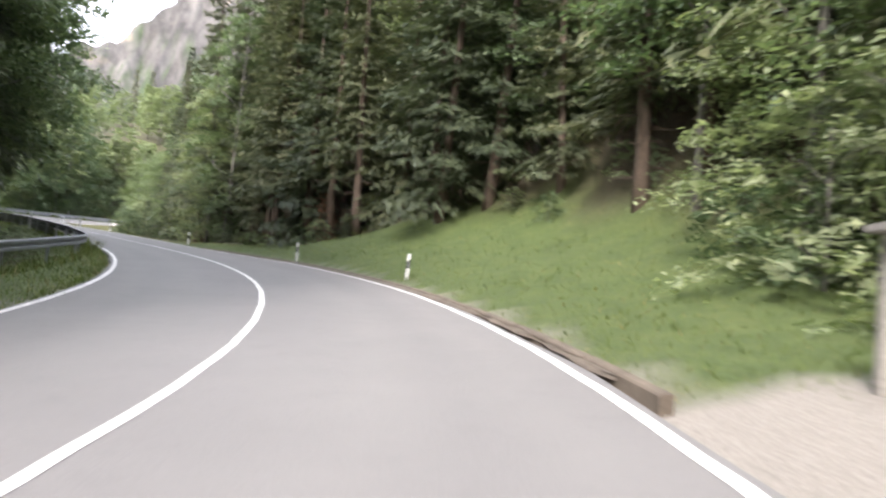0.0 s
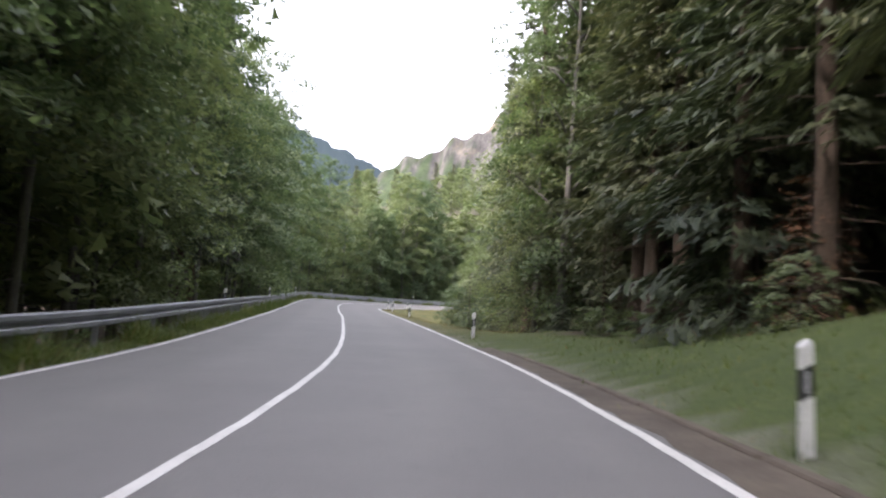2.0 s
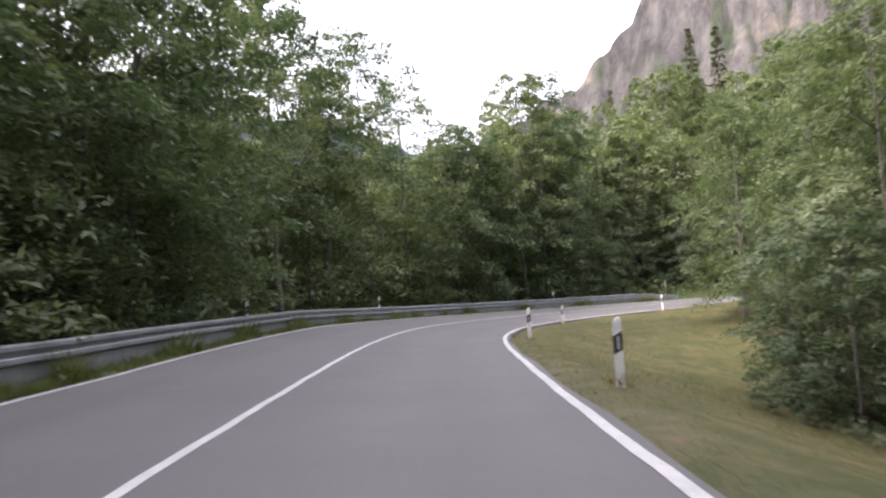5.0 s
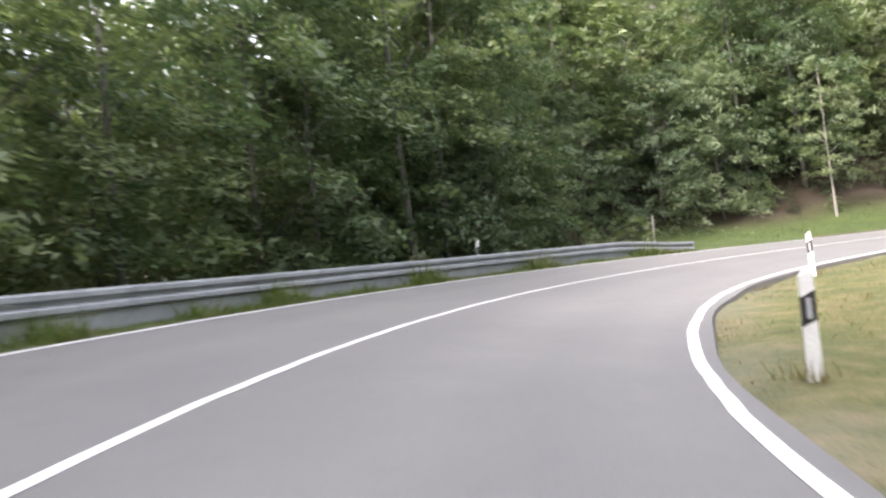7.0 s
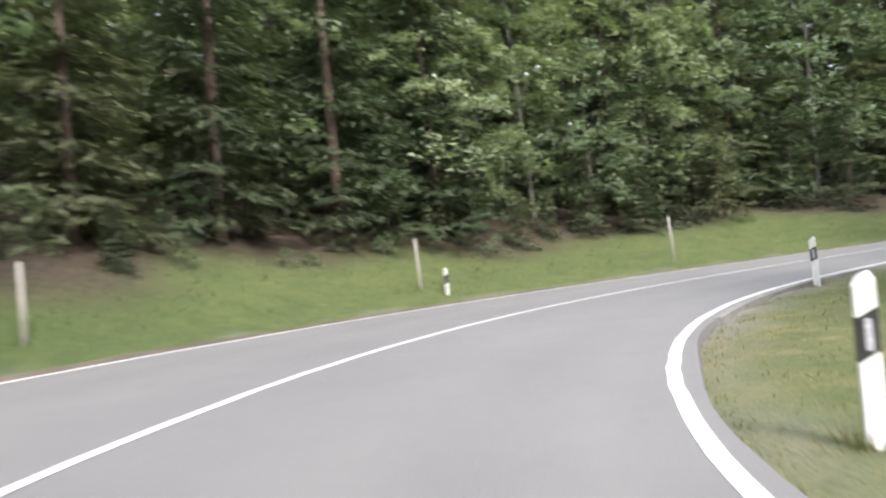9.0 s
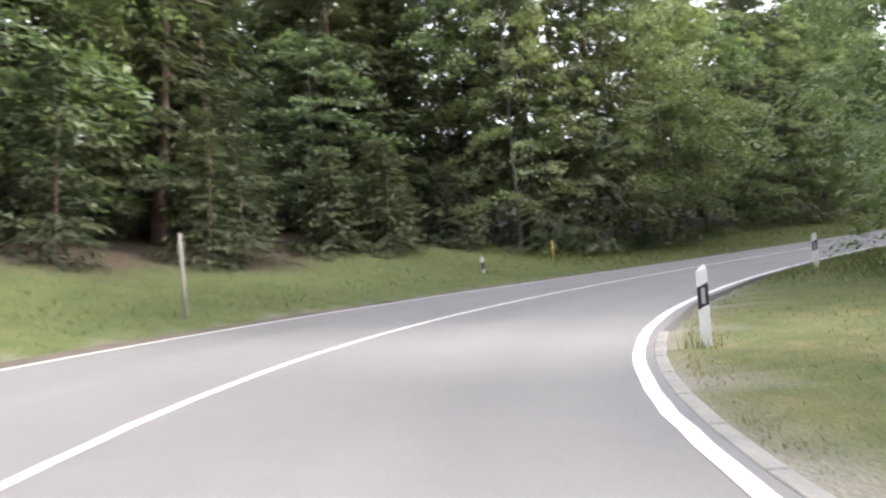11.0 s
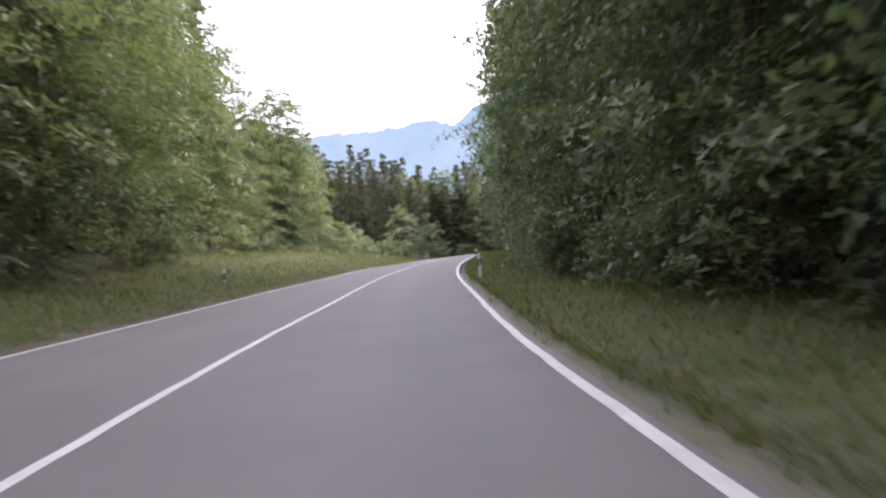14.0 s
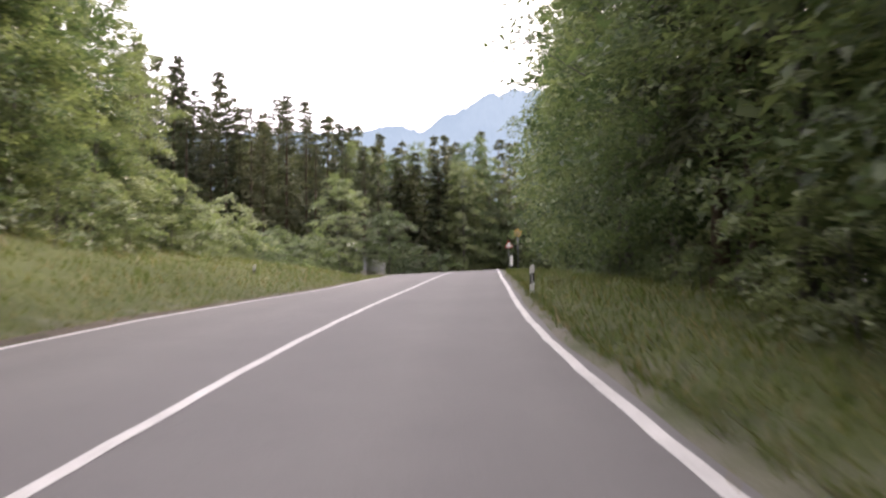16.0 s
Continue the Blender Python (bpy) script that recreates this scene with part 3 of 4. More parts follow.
# an orange marker stake on the bank of the way out
foot = spot(206, -7.0)
foot.z = height(foot.x, foot.y)
ob = thing("marker_stake", Matrix.Translation(foot), "short orange marker stake in the grass bank", "stake")
part("shaft", tube("marker_shaft", [(0, 0, -0.3), (0.01, 0, 0.85)], [0.03, 0.028], YELLOW, 8), ob)
part("cap", tube("marker_cap", [(0.01, 0, 0.85), (0.01, 0, 0.9)], [0.03, 0.018], WHITE, 8), ob, "pale cap")


# ---- trees ----
def quads(centres, along_, across):
    """Leaf-shaped pieces: a three-cornered blade each."""
    v = np.stack([centres - along_, centres + 0.35 * along_ + across, centres + along_ - 0.35 * across], 1)
    k = np.arange(len(centres))[:, None] * 3
    return v.reshape(-1, 3), (k + np.arange(3)).tolist()


def rand_dirs(rng, n):
    v = rng.normal(size=(n, 3))
    return v / np.linalg.norm(v, axis=1, keepdims=True)


def spruce_crown(rng, tall, spread, low, boughs, sprays, size, mat):
    """Boughs in whorls that hang low down and rise near the top, with side twigs and hanging sprays of needles."""
    cs, al, ac = [], [], []
    whorls = max(6, boughs // 6)
    for b in range(boughs):
        ring_ = b % whorls
        u = (ring_ + 0.5 + rng.normal(0, 0.16)) / whorls
        z = low + (tall - low) * min(0.985, max(0.0, u)) ** 1.1
        rest = 1 - (z - low * 0.6) / (tall - low * 0.6)
        reach = spread * rest ** 0.75 * rng.uniform(0.55, 1.12) + 0.18
        a_ = b * 2.39996 + rng.uniform(-0.5, 0.5)
        out = np.array([math.cos(a_), math.sin(a_), 0.0])
        side = np.array([-out[1], out[0], 0.0])
        k = max(4, int(sprays * (0.25 + 0.75 * reach / spread)))
        twigs = max(4, int(6 + 8 * reach / spread))
        f0 = rng.uniform(0.04, 0.92, twigs)
        sg = rng.choice([-1.0, 1.0], twigs)
        ln0 = (0.22 + 0.34 * reach * np.clip(1.05 - f0, 0.12, 0.8)) * rng.uniform(0.6, 1.2, twigs)
        pick = rng.integers(0, twigs, k)
        w = rng.uniform(0, 1, k) ** 0.8
        f = f0[pick] + 0.55 * w * ln0[pick] / reach
        slope = 0.42 - 0.75 * rest + rng.normal(0, 0.08)
        lift = reach * (slope * f - 0.22 * rest * f ** 2 + 0.20 * rest * f ** 4)
        c = out * (f * reach)[:, None] + side * (sg[pick] * w * ln0[pick])[:, None]
        c[:, 2] += z + lift - 0.30 * w * ln0[pick] + rng.normal(0, 0.22 * size, k)
        ang = sg[pick] * rng.uniform(0.15, 1.2, k)
        dirs = out * np.cos(ang)[:, None] + side * np.sin(ang)[:, None]
        dirs[:, 2] = slope * 0.6 - 0.25 - 0.30 * w + rng.normal(0, 0.24, k)
        ln = size * rng.uniform(0.55, 1.35, k)
        al.append(dirs * ln[:, None])
        acr = np.cross(dirs, [0, 0, 1]) + rng.normal(0, 0.4, (k, 3))
        ac.append(acr * (ln * rng.uniform(0.17, 0.30, k))[:, None])
        cs.append(c)
    v, f = quads(np.concatenate(cs), np.concatenate(al), np.concatenate(ac))
    return mesh("needles", v, f, mat)


def leafy_crown(rng, tall, spread, low, boughs, leaves, size, mat, sprays=4, open_=0.0):
    """Boughs that reach out from the stem, each with flat, tilted sprays of leaves and gaps between them."""
    cs, ns = [], []
    each = max(8, leaves // sprays)
    for b in range(boughs):
        u = (b + 0.5) / boughs
        z = low + (tall - low) * (0.03 + 0.93 * u)
        a_ = b * 2.39996 + rng.uniform(-0.6, 0.6)
        bulge = math.sin(math.pi * min(0.97, 0.24 + 0.70 * u)) ** 0.75
        reach = spread * bulge * rng.uniform(0.5, 1.12) + 0.1 * spread
        out = np.array([math.cos(a_), math.sin(a_), 0.0])
        side = np.array([-out[1], out[0], 0.0])
        rise = rng.uniform(0.05, 0.40)
        for q in range(sprays):
            f = 1.0 - 0.75 * (q / sprays) ** 1.2 + rng.uniform(-0.08, 0.08)
            mid_ = out * f * reach + side * rng.normal(0, 0.22) * reach * (1.15 - 0.5 * f)
            mid_[2] = z + reach * (rise * f - 0.34 * f * f) + rng.normal(0, 0.12) * spread * 0.5
            rad = spread * rng.uniform(0.15, 0.29) * (1.15 - 0.45 * u) * (1 - 0.25 * open_)
            up = out * rng.uniform(0.05, 0.55) + side * rng.normal(0, 0.25) + np.array([0, 0, 1.0])
            up /= np.linalg.norm(up)
            t1 = np.cross(up, side + 0.01)
            t1 /= np.linalg.norm(t1)
            t2 = np.cross(up, t1)
            r = rad * np.sqrt(rng.random(each)) * (0.8 + 0.3 * np.sin(rng.uniform(0, 6.28) + 3 * np.linspace(0, 6.28, each)))
            th_ = np.linspace(0, 6.28, each) + rng.normal(0, 0.2, each)
            c = mid_ + t1 * (r * np.cos(th_))[:, None] + t2 * (r * np.sin(th_))[:, None] + up * (rng.normal(0, 0.17, each) * rad - 0.30 * r * r / rad)[:, None]
            cs.append(c)
            ns.append(np.repeat(up[None], each, 0))
    c, n = np.concatenate(cs), np.concatenate(ns)
    k = len(c)
    flat = n + rng.normal(0, 0.42, (k, 3))
    t = np.cross(flat, rng.normal(size=(k, 3)))
    t /= np.linalg.norm(t, axis=1, keepdims=True) + 1e-9
    w = np.cross(flat / (np.linalg.norm(flat, axis=1, keepdims=True) + 1e-9), t)
    ln = size * rng.uniform(0.6, 1.4, (k, 1))
    v, f = quads(c, t * ln, w * ln * 0.66)
    return mesh("leaves", v, f, mat)


def trunk_mesh(rng, tall, thick, mat, limbs=0, low=2.0, reach=2.0, stubs=0):
    bend = rng.normal(0, 0.012 * tall, 2)
    pts = [(bend[0] * math.sin(u * 2.5), bend[1] * math.sin(u * 2.0), -0.6 + (tall + 0.6) * u) for u in np.linspace(0, 1, 9)]
    rad = [thick * (1.35 if i == 0 else 1.0) * (1 - 0.93 * i / 8) + 0.01 for i in range(9)]
    ms = [tube("t", pts, rad, mat, 9)]
    for b in range(limbs):
        z = low + (tall * 0.85 - low) * b / max(1, limbs)
        a_ = b * 2.39996 + rng.uniform(-0.4, 0.4)
        r = reach * rng.uniform(0.6, 1.0)
        ms.append(tube("t", [(0, 0, z), (math.cos(a_) * r * 0.5, math.sin(a_) * r * 0.5, z + r * 0.5), (math.cos(a_) * r, math.sin(a_) * r, z + r * 0.85)],
                       [thick * 0.4, thick * 0.25, thick * 0.08], mat, 5))
    for b in range(stubs):
        z = rng.uniform(0.8, low + 1.5)
        a_, r = rng.uniform(0, 6.28), rng.uniform(0.5, 1.6)
        ms.append(tube("t", [(0, 0, z), (math.cos(a_) * r, math.sin(a_) * r, z - 0.15 * r)], [0.025, 0.008], mat, 4))
    return joined("trunk", ms, mat)


PROTOS, TALLS = {}, {}


def proto(kind, name, label, trunk, crown, group):
    ob = thing(name, Matrix(), label, "bush" if "bush" in name else "tree", group)
    part("trunk", trunk, ob)
    part("crown", crown, ob)
    TALLS[ob.name] = max(v.co.z for v in crown.vertices)
    PROTOS[kind] = PROTOS.get(kind, []) + [ob]


rng = np.random.default_rng(7)
for n in range(3):      # tall spruces at the forest's edge, green to low down
    h_ = 19 + 3 * n
    proto("spruce", "spruce_tree", "tall dark green spruce with drooping boughs in the forest", trunk_mesh(rng, h_, 0.22, BARK_DARK, stubs=8, low=1.5),
          spruce_crown(rng, h_, 3.3 + 0.3 * n, 0.7 + 0.4 * n, 228, 150, 0.19, NEEDLE), "forest trees")
for n in range(2):      # spruces with a bare lower trunk
    h_ = 20 + 4 * n
    proto("bare", "spruce_tree", "tall spruce with a bare brown lower trunk", trunk_mesh(rng, h_, 0.24, BARK_DARK, stubs=34, low=6),
          spruce_crown(rng, h_, 3.1, 4.2, 192, 150, 0.19, NEEDLE), "forest trees")
for n in range(2):      # young spruces, boughs down to the grass
    h_ = 5.0 + 3.5 * n
    proto("young", "young_spruce", "young spruce with boughs down to the grass", trunk_mesh(rng, h_, 0.09, BARK_DARK), spruce_crown(rng, h_, 1.8 + 0.6 * n, 0.1, 120, 84, 0.14, NEEDLE), "forest trees")
for n in range(3):      # beeches and maples
    h_ = 15 + 2.5 * n
    proto("leafy", "beech_tree", "broad-leaved tree with a full green crown at the forest's edge", trunk_mesh(rng, h_ * 0.9, 0.12, BARK_PALE, 12, 2.5, 2.6),
          leafy_crown(rng, h_, 3.9 + 0.3 * n, 1.2, 62, 250, 0.125, LEAF), "forest trees")
for n in range(2):      # tall beeches with bare stems
    h_ = 17 + 2.5 * n
    proto("stem", "beech_tree", "slender beech with a bare grey stem in the dark wood", trunk_mesh(rng, h_ * 0.92, 0.13, BARK_PALE, 12, 6.0, 2.6, stubs=6),
          leafy_crown(rng, h_, 3.7, 4.8 + 0.8 * n, 56, 250, 0.125, LEAF), "forest trees")
proto("airy", "birch_tree", "thin-crowned tree whose airy boughs stand out against the sky", trunk_mesh(rng, 14.5, 0.14, BARK_PALE, 22, 4.0, 4.2),
      leafy_crown(rng, 16, 4.6, 4.0, 46, 190, 0.10, LEAF, 6, 1.0), "forest trees")
for n in range(2):      # broad-leaved trees that stand close to the road
    h_ = 15 + 3 * n
    proto("fine", "beech_tree", "broad-leaved tree whose dark boughs hang towards the road", trunk_mesh(rng, h_, 0.17, BARK_PALE, 12, 2.5, 2.6),
          leafy_crown(rng, h_, 4.0, 0.6, 56, 370, 0.10, LEAF, 5), "forest trees")
for n in range(2):      # pale willows and hazels
    h_ = 8.5 + 2.5 * n
    proto("pale", "willow_tree", "pale green broad-leaved tree at the forest's edge", trunk_mesh(rng, h_ * 0.9, 0.07, BARK_PALE, 9, 0.9, 1.8),
          leafy_crown(rng, h_, 2.9, 0.3, 46, 220, 0.112, LEAF_PALE), "forest trees")
for n in range(2):      # trees deeper in the wood
    h_ = 20 + 4 * n
    proto("deep", "spruce_tree", "tall spruce deep in the wood", trunk_mesh(rng, h_, 0.2, BARK_DARK, stubs=8, low=5), spruce_crown(rng, h_, 3.6, 2.4 + n, 114, 44, 0.5, NEEDLE), "forest trees")
proto("deepleaf", "beech_tree", "tall broad-leaved tree deep in the wood", trunk_mesh(rng, 17, 0.17, BARK_PALE, 7, 4, 3.0), leafy_crown(rng, 18, 4.7, 2.4, 44, 88, 0.31, LEAF, 3), "forest trees")
for n in range(2):      # bushes
    h_ = 2.4 + 1.2 * n
    proto("bush", "bush", "dense green bush beside the road", trunk_mesh(rng, h_ * 0.7, 0.03, BARK_PALE, 8, 0.15, 0.9),
          leafy_crown(rng, h_, 1.6 + 0.3 * n, 0.0, 22, 105, 0.095, LEAF_PALE if n else LEAF), "roadside bushes")
proto("sapling", "young_ash", "slender young ash with a thin pale stem on the bank", trunk_mesh(rng, 7.5, 0.055, STAKE, 7, 2.6, 0.9),
      leafy_crown(rng, 8.2, 1.7, 2.1, 30, 130, 0.09, LEAF_PALE), "forest trees")
proto("dead", "dead_spruce", "small dead spruce with reddish brown needles", trunk_mesh(rng, 4.5, 0.09, BARK_DARK, stubs=30, low=2), spruce_crown(rng, 4.5, 2.0, 0.2, 60, 44, 0.12, DEAD), "forest trees")

TAKEN, DEEP = [], []


def plant_at(kind, x, y, scale=1.0, top=None):
    some = random.choice(PROTOS[kind])
    if top is not None:
        scale = max(0.3, (top - height(x, y)) / TALLS[some.name])
    m = Matrix.Translation((x, y, height(x, y) - 0.2)) @ pose(0, 0, 0, 0, 0, random.uniform(0, 360))
    size = Vector(((scale if top is None else 0.5 * scale + 0.42) * random.uniform(0.9, 1.1),) * 2 + (scale,))
    TAKEN.append((x, y))
    if kind in ("deep", "deepleaf"):
        DEEP.append((some, m @ Matrix.Diagonal((*size, 1))))
        return
    ob = copy_thing(some, m)
    ob.scale = size


def plant(kind, s, d, scale=1.0, sink=0.1, slim=1.0):
    p = spot(s, d)
    q = (p.x - RX) ** 2 + (p.y - RY) ** 2
    if q.min() < max(6.4 if kind != "bush" and kind != "dead" else 5.2, abs(d) - 2.0) ** 2:
        return
    p.z = height(p.x, p.y) - sink
    if kind in ("deep", "deepleaf"):
        plant_at(kind, p.x, p.y, scale)
        return
    some = PROTOS[kind]
    m = Matrix.Translation(p) @ pose(0, 0, 0, random.uniform(-2, 2), random.uniform(-2, 2), random.uniform(0, 360))
    ob = copy_thing(some[random.randrange(len(some))], m)
    ob.scale = (slim * scale * random.uniform(0.9, 1.12),) * 2 + (scale,)
    TAKEN.append((p.x, p.y))


def row(s0, s1, d, gap, kinds, jitter=0.8, lo=0.8, hi=1.15, slim=1.0):
    """Trees along the road, d metres from its middle (right is plus)."""
    s = s0
    while s < s1:
        plant(random.choice(kinds), s + random.uniform(-0.4, 0.4) * gap, d + random.uniform(-jitter, jitter), random.uniform(lo, hi), slim=slim)
        s += gap * random.uniform(0.8, 1.2)


random.seed(11)
# right of the approach: wood above the grass bank
row(-14, 24, 12.5, 3.0, ["leafy", "spruce", "leafy"])
row(24, 44, 14.0, 3.2, ["spruce", "leafy", "spruce", "bare"])
row(42, 51, 11.5, 3.0, ["spruce", "bare", "spruce"], lo=0.9)
row(51, 67, 9.7, 2.3, ["bare", "spruce", "bare"], 0.4, lo=0.95)
row(50, 68, 8.7, 2.2, ["bush", "young"], 0.4, 0.25, 0.5)
row(56, 66, 12.0, 2.4, ["bare"], lo=0.95)
row(-14, 70, 18.0, 3.4, ["deep", "deepleaf", "deep"])
row(-14, 70, 23.5, 4.5, ["deep", "deepleaf"])
row(66, 76, 11.6, 2.6, ["bare", "spruce", "bare"], lo=0.95)
row(76, 84, 10.8, 2.6, ["spruce", "spruce", "bare"], 0.4, lo=0.95)
row(84, 94, 12.6, 2.8, ["bare", "spruce", "bare"], 0.6, lo=0.8, hi=1.0)
row(94, 106, 13.8, 2.4, ["spruce", "leafy", "spruce"], 0.6, lo=0.48, hi=0.58, slim=1.3)
row(70, 92, 16.8, 3.0, ["deep", "deep", "deepleaf"])
row(92, 122, 21.0, 2.8, ["deep", "deepleaf", "deep"], lo=0.4, hi=0.52)
row(106, 117, 20.0, 2.2, ["bare", "spruce", "bare"], 0.6, lo=0.85, hi=1.0)
row(104, 117, 24.0, 2.6, ["deep"], lo=0.85, hi=1.0)
row(98, 124, 17.6, 2.6, ["leafy", "spruce", "leafy"], lo=0.45, hi=0.56, slim=1.2)
# left of the approach: dark wood behind the guard rail
row(-14, 14, -11.0, 2.8, ["bare", "stem", "bare", "stem"])
row(14, 48, -11.0, 2.6, ["bare", "stem", "bare", "stem"], lo=1.1, hi=1.35)
row(48, 66, -9.0, 2.7, ["stem", "stem", "bare", "stem"], lo=1.1, hi=1.35)
row(66, 98, -9.0, 2.7, ["stem", "stem", "bare", "stem", "leafy"], lo=1.0, hi=1.2)
row(98, 118, -9.0, 2.4, ["stem", "leafy", "stem"], lo=1.02, hi=1.18)
row(118, 150, -9.4, 2.3, ["leafy", "stem"], lo=0.92, hi=1.08)
row(-14, 14, -13.5, 3.6, ["deep", "deepleaf", "deepleaf"])
row(14, 66, -13.5, 3.4, ["deep", "deepleaf"], lo=1.1, hi=1.3)
row(66, 100, -13.5, 3.6, ["deep", "deepleaf", "deepleaf"])
row(100, 128, -13.5, 2.8, ["deepleaf"], lo=0.75, hi=0.9)
row(128, 150, -13.5, 2.6, ["deepleaf"], lo=0.65, hi=0.8)
row(20, 100, -18.5, 4.4, ["deep", "deepleaf"])
row(100, 150, -18.5, 4.0, ["deepleaf"], lo=0.85, hi=1.0)
row(60, 150, -24.0, 5.0, ["deepleaf"], lo=0.85, hi=1.0)
# outside of the bend
row(140, 164, -11.6, 2.0, ["leafy", "pale", "pale", "pale"], lo=0.75, hi=1.0)
row(144, 166, -14.4, 2.4, ["deepleaf", "pale"], lo=0.75, hi=0.95)
for s_, d_, k_ in ((166.0, -10.6, 0.66), (169.2, -10.9, 0.8), (172.6, -11.2, 0.84), (176.0, -11.6, 0.72)):
    plant("spruce", s_, d_, k_, slim=1.35)
row(162, 172, -14.6, 2.2, ["deepleaf"], lo=0.5, hi=0.62)
row(173, 190, -13.4, 1.9, ["pale", "pale", "leafy"], lo=1.0, hi=1.3)
row(174, 190, -17.0, 2.2, ["deepleaf", "pale", "deepleaf"], lo=0.9, hi=1.1)
row(178, 182, -10.8, 2.0, ["young"], 0.6, 0.4, 0.6)
row(182, 207, -11.2, 2.2, ["young"], 1.0, 0.55, 0.95, slim=1.25)
row(184, 212, -14.4, 2.5, ["spruce", "leafy", "spruce", "pale"], lo=0.7, hi=0.9, slim=1.3)
row(146, 170, -17.0, 2.0, ["deepleaf"], lo=0.6, hi=0.74)
row(170, 215, -18.0, 2.6, ["deep", "deepleaf"], lo=0.8, hi=1.0)
row(146, 178, -10.4, 1.7, ["bush"], 0.7, 0.35, 0.7)
row(166, 205, -16.5, 2.4, ["bush", "young", "bush"], 1.2, 0.8, 1.4)
row(140, 175, -22.5, 2.2, ["deepleaf"], lo=0.52, hi=0.66)
row(175, 215, -22.5, 3.0, ["deepleaf", "deepleaf", "deep"], lo=0.85, hi=1.05)
row(177, 215, -27.5, 3.8, ["deepleaf", "deep"], lo=0.9, hi=1.1)
row(177, 215, -33.0, 4.4, ["deepleaf", "deep"], lo=1.0, hi=1.2)
row(177, 215, -39.0, 6.0, ["deepleaf", "deepleaf"], lo=1.0, hi=1.2)
row(177, 215, -46.0, 7.0, ["deepleaf", "deep"], lo=1.1, hi=1.3)
# left of the way out
row(206, 240, -9.6, 2.5, ["spruce", "leafy", "spruce", "leafy"])
row(240, 248, -10.8, 2.6, ["leafy", "leafy"])
row(206, 250, -14.5, 3.6, ["deep", "deepleaf", "deep"])
row(246, 264, -12.6, 2.1, ["leafy", "leafy", "pale", "leafy"], lo=0.85, hi=1.0)
row(264, 279, -12.8, 2.1, ["leafy", "leafy", "pale"], lo=0.68, hi=0.82)
row(279, 291, -13.0, 2.1, ["leafy", "pale"], lo=0.5, hi=0.62)
row(250, 270, -15.8, 2.6, ["deep", "deepleaf"], lo=0.75, hi=0.9)
row(270, 290, -15.8, 2.6, ["deepleaf"], lo=0.5, hi=0.62)
row(246, 272, -18.6, 3.2, ["deep", "deep", "deepleaf"])
# right of the way out
row(198, 213, 9.4, 2.8, ["fine", "fine", "leafy"], lo=0.8, hi=1.0)
row(213, 254, 10.3, 2.5, ["fine", "fine", "leafy"], 0.4, lo=1.2, hi=1.4, slim=0.74)
row(254, 277, 9.2, 2.6, ["stem", "leafy", "bare", "stem"], 0.5, lo=0.95, slim=0.9)
row(277, 334, 9.2, 3.0, ["leafy", "leafy", "bare", "leafy"], lo=0.9)
row(200, 213, 13.8, 3.4, ["deep", "deepleaf", "deep"])
row(213, 262, 13.8, 3.2, ["deep", "deepleaf", "deep"], lo=1.15, hi=1.35)
row(252, 278, 12.0, 2.6, ["deepleaf", "deep"], 0.5, lo=0.95, hi=1.15)
row(262, 330, 13.8, 3.6, ["deep", "deepleaf", "deep"])
row(250, 300, 17.0, 2.2, ["deepleaf", "bush", "deepleaf"], lo=0.5, hi=0.7)
row(250, 300, 11.6, 2.4, ["bush"], 0.6, 0.5, 0.9)
# inside the bend
row(132, 190, 13.5, 5.0, ["leafy", "pale"], lo=0.55, hi=0.75)
plant("pale", 146.5, 9.3, 0.62)
plant("sapling", 161.2, -7.6)
# undergrowth at the edge of the wood
row(-14, 26, 10.8, 1.9, ["bush", "bush", "young"], 0.9, 0.5, 0.9)
row(0, 30, 13.2, 2.4, ["bush", "young"], 0.9, 0.6, 1.1)
row(24, 64, 12.6, 3.4, ["bush"], 0.8, 0.3, 0.6)
row(20, 60, 15.6, 2.2, ["bush", "young", "bush"], 0.9, 0.6, 1.1)
row(-14, 48, -8.6, 3.0, ["bush"], 0.6, 0.4, 0.8)
row(48, 112, -7.3, 4.5, ["bush"], 0.5, 0.25, 0.5)
row(112, 150, -7.4, 3.6, ["bush"], 0.4, 0.3, 0.6)
row(146, 160, -9.4, 1.7, ["bush", "bush", "pale"], 0.6, 0.5, 0.9)
row(160, 172, -8.9, 2.0, ["bush", "young"], 0.8, 0.18, 0.34)
row(206, 238, -8.2, 1.8, ["bush"], 0.3, 0.3, 0.55)
row(238, 248, -9.0, 2.2, ["bush"], 0.5, 0.3, 0.6)
row(246, 300, -10.9, 1.8, ["bush"], 0.6, 0.6, 1.1)
row(198, 262, 7.7, 2.2, ["bush"], 0.4, 0.35, 0.75)
row(262, 300, 7.8, 2.6, ["bush"], 0.4, 0.4, 0.8)
for s_, d_, k_ in ((111.4, 12.6, 0.66), (113.6, 11.8, 0.5), (109.2, 14.2, 0.7), (115.2, 13.0, 0.55)):
    plant("pale", s_, d_, k_)
row(74, 106, 10.9, 2.6, ["bush", "young", "bush"], 0.5, 0.35, 0.7)
plant("fine", 20.5, 10.6, 0.8)
plant("fine", 16.5, 11.2, 0.9)
plant("bush", 22.5, 9.6, 1.2)
plant("bush", 19.0, 9.2, 1.1)
plant("fine", 76.0, 9.6, 1.0)
plant("bare", 88.6, 11.4, 1.0, slim=0.6)
plant("bare", 91.0, 11.9, 1.1, slim=0.6)
plant("dead", 54.0, 9.4, 0.72)
plant("dead", 55.6, 10.0, 0.55)
plant("bare", 32.0, 12.5, 1.0)
plant("stem", 29.6, 12.4, 0.9)
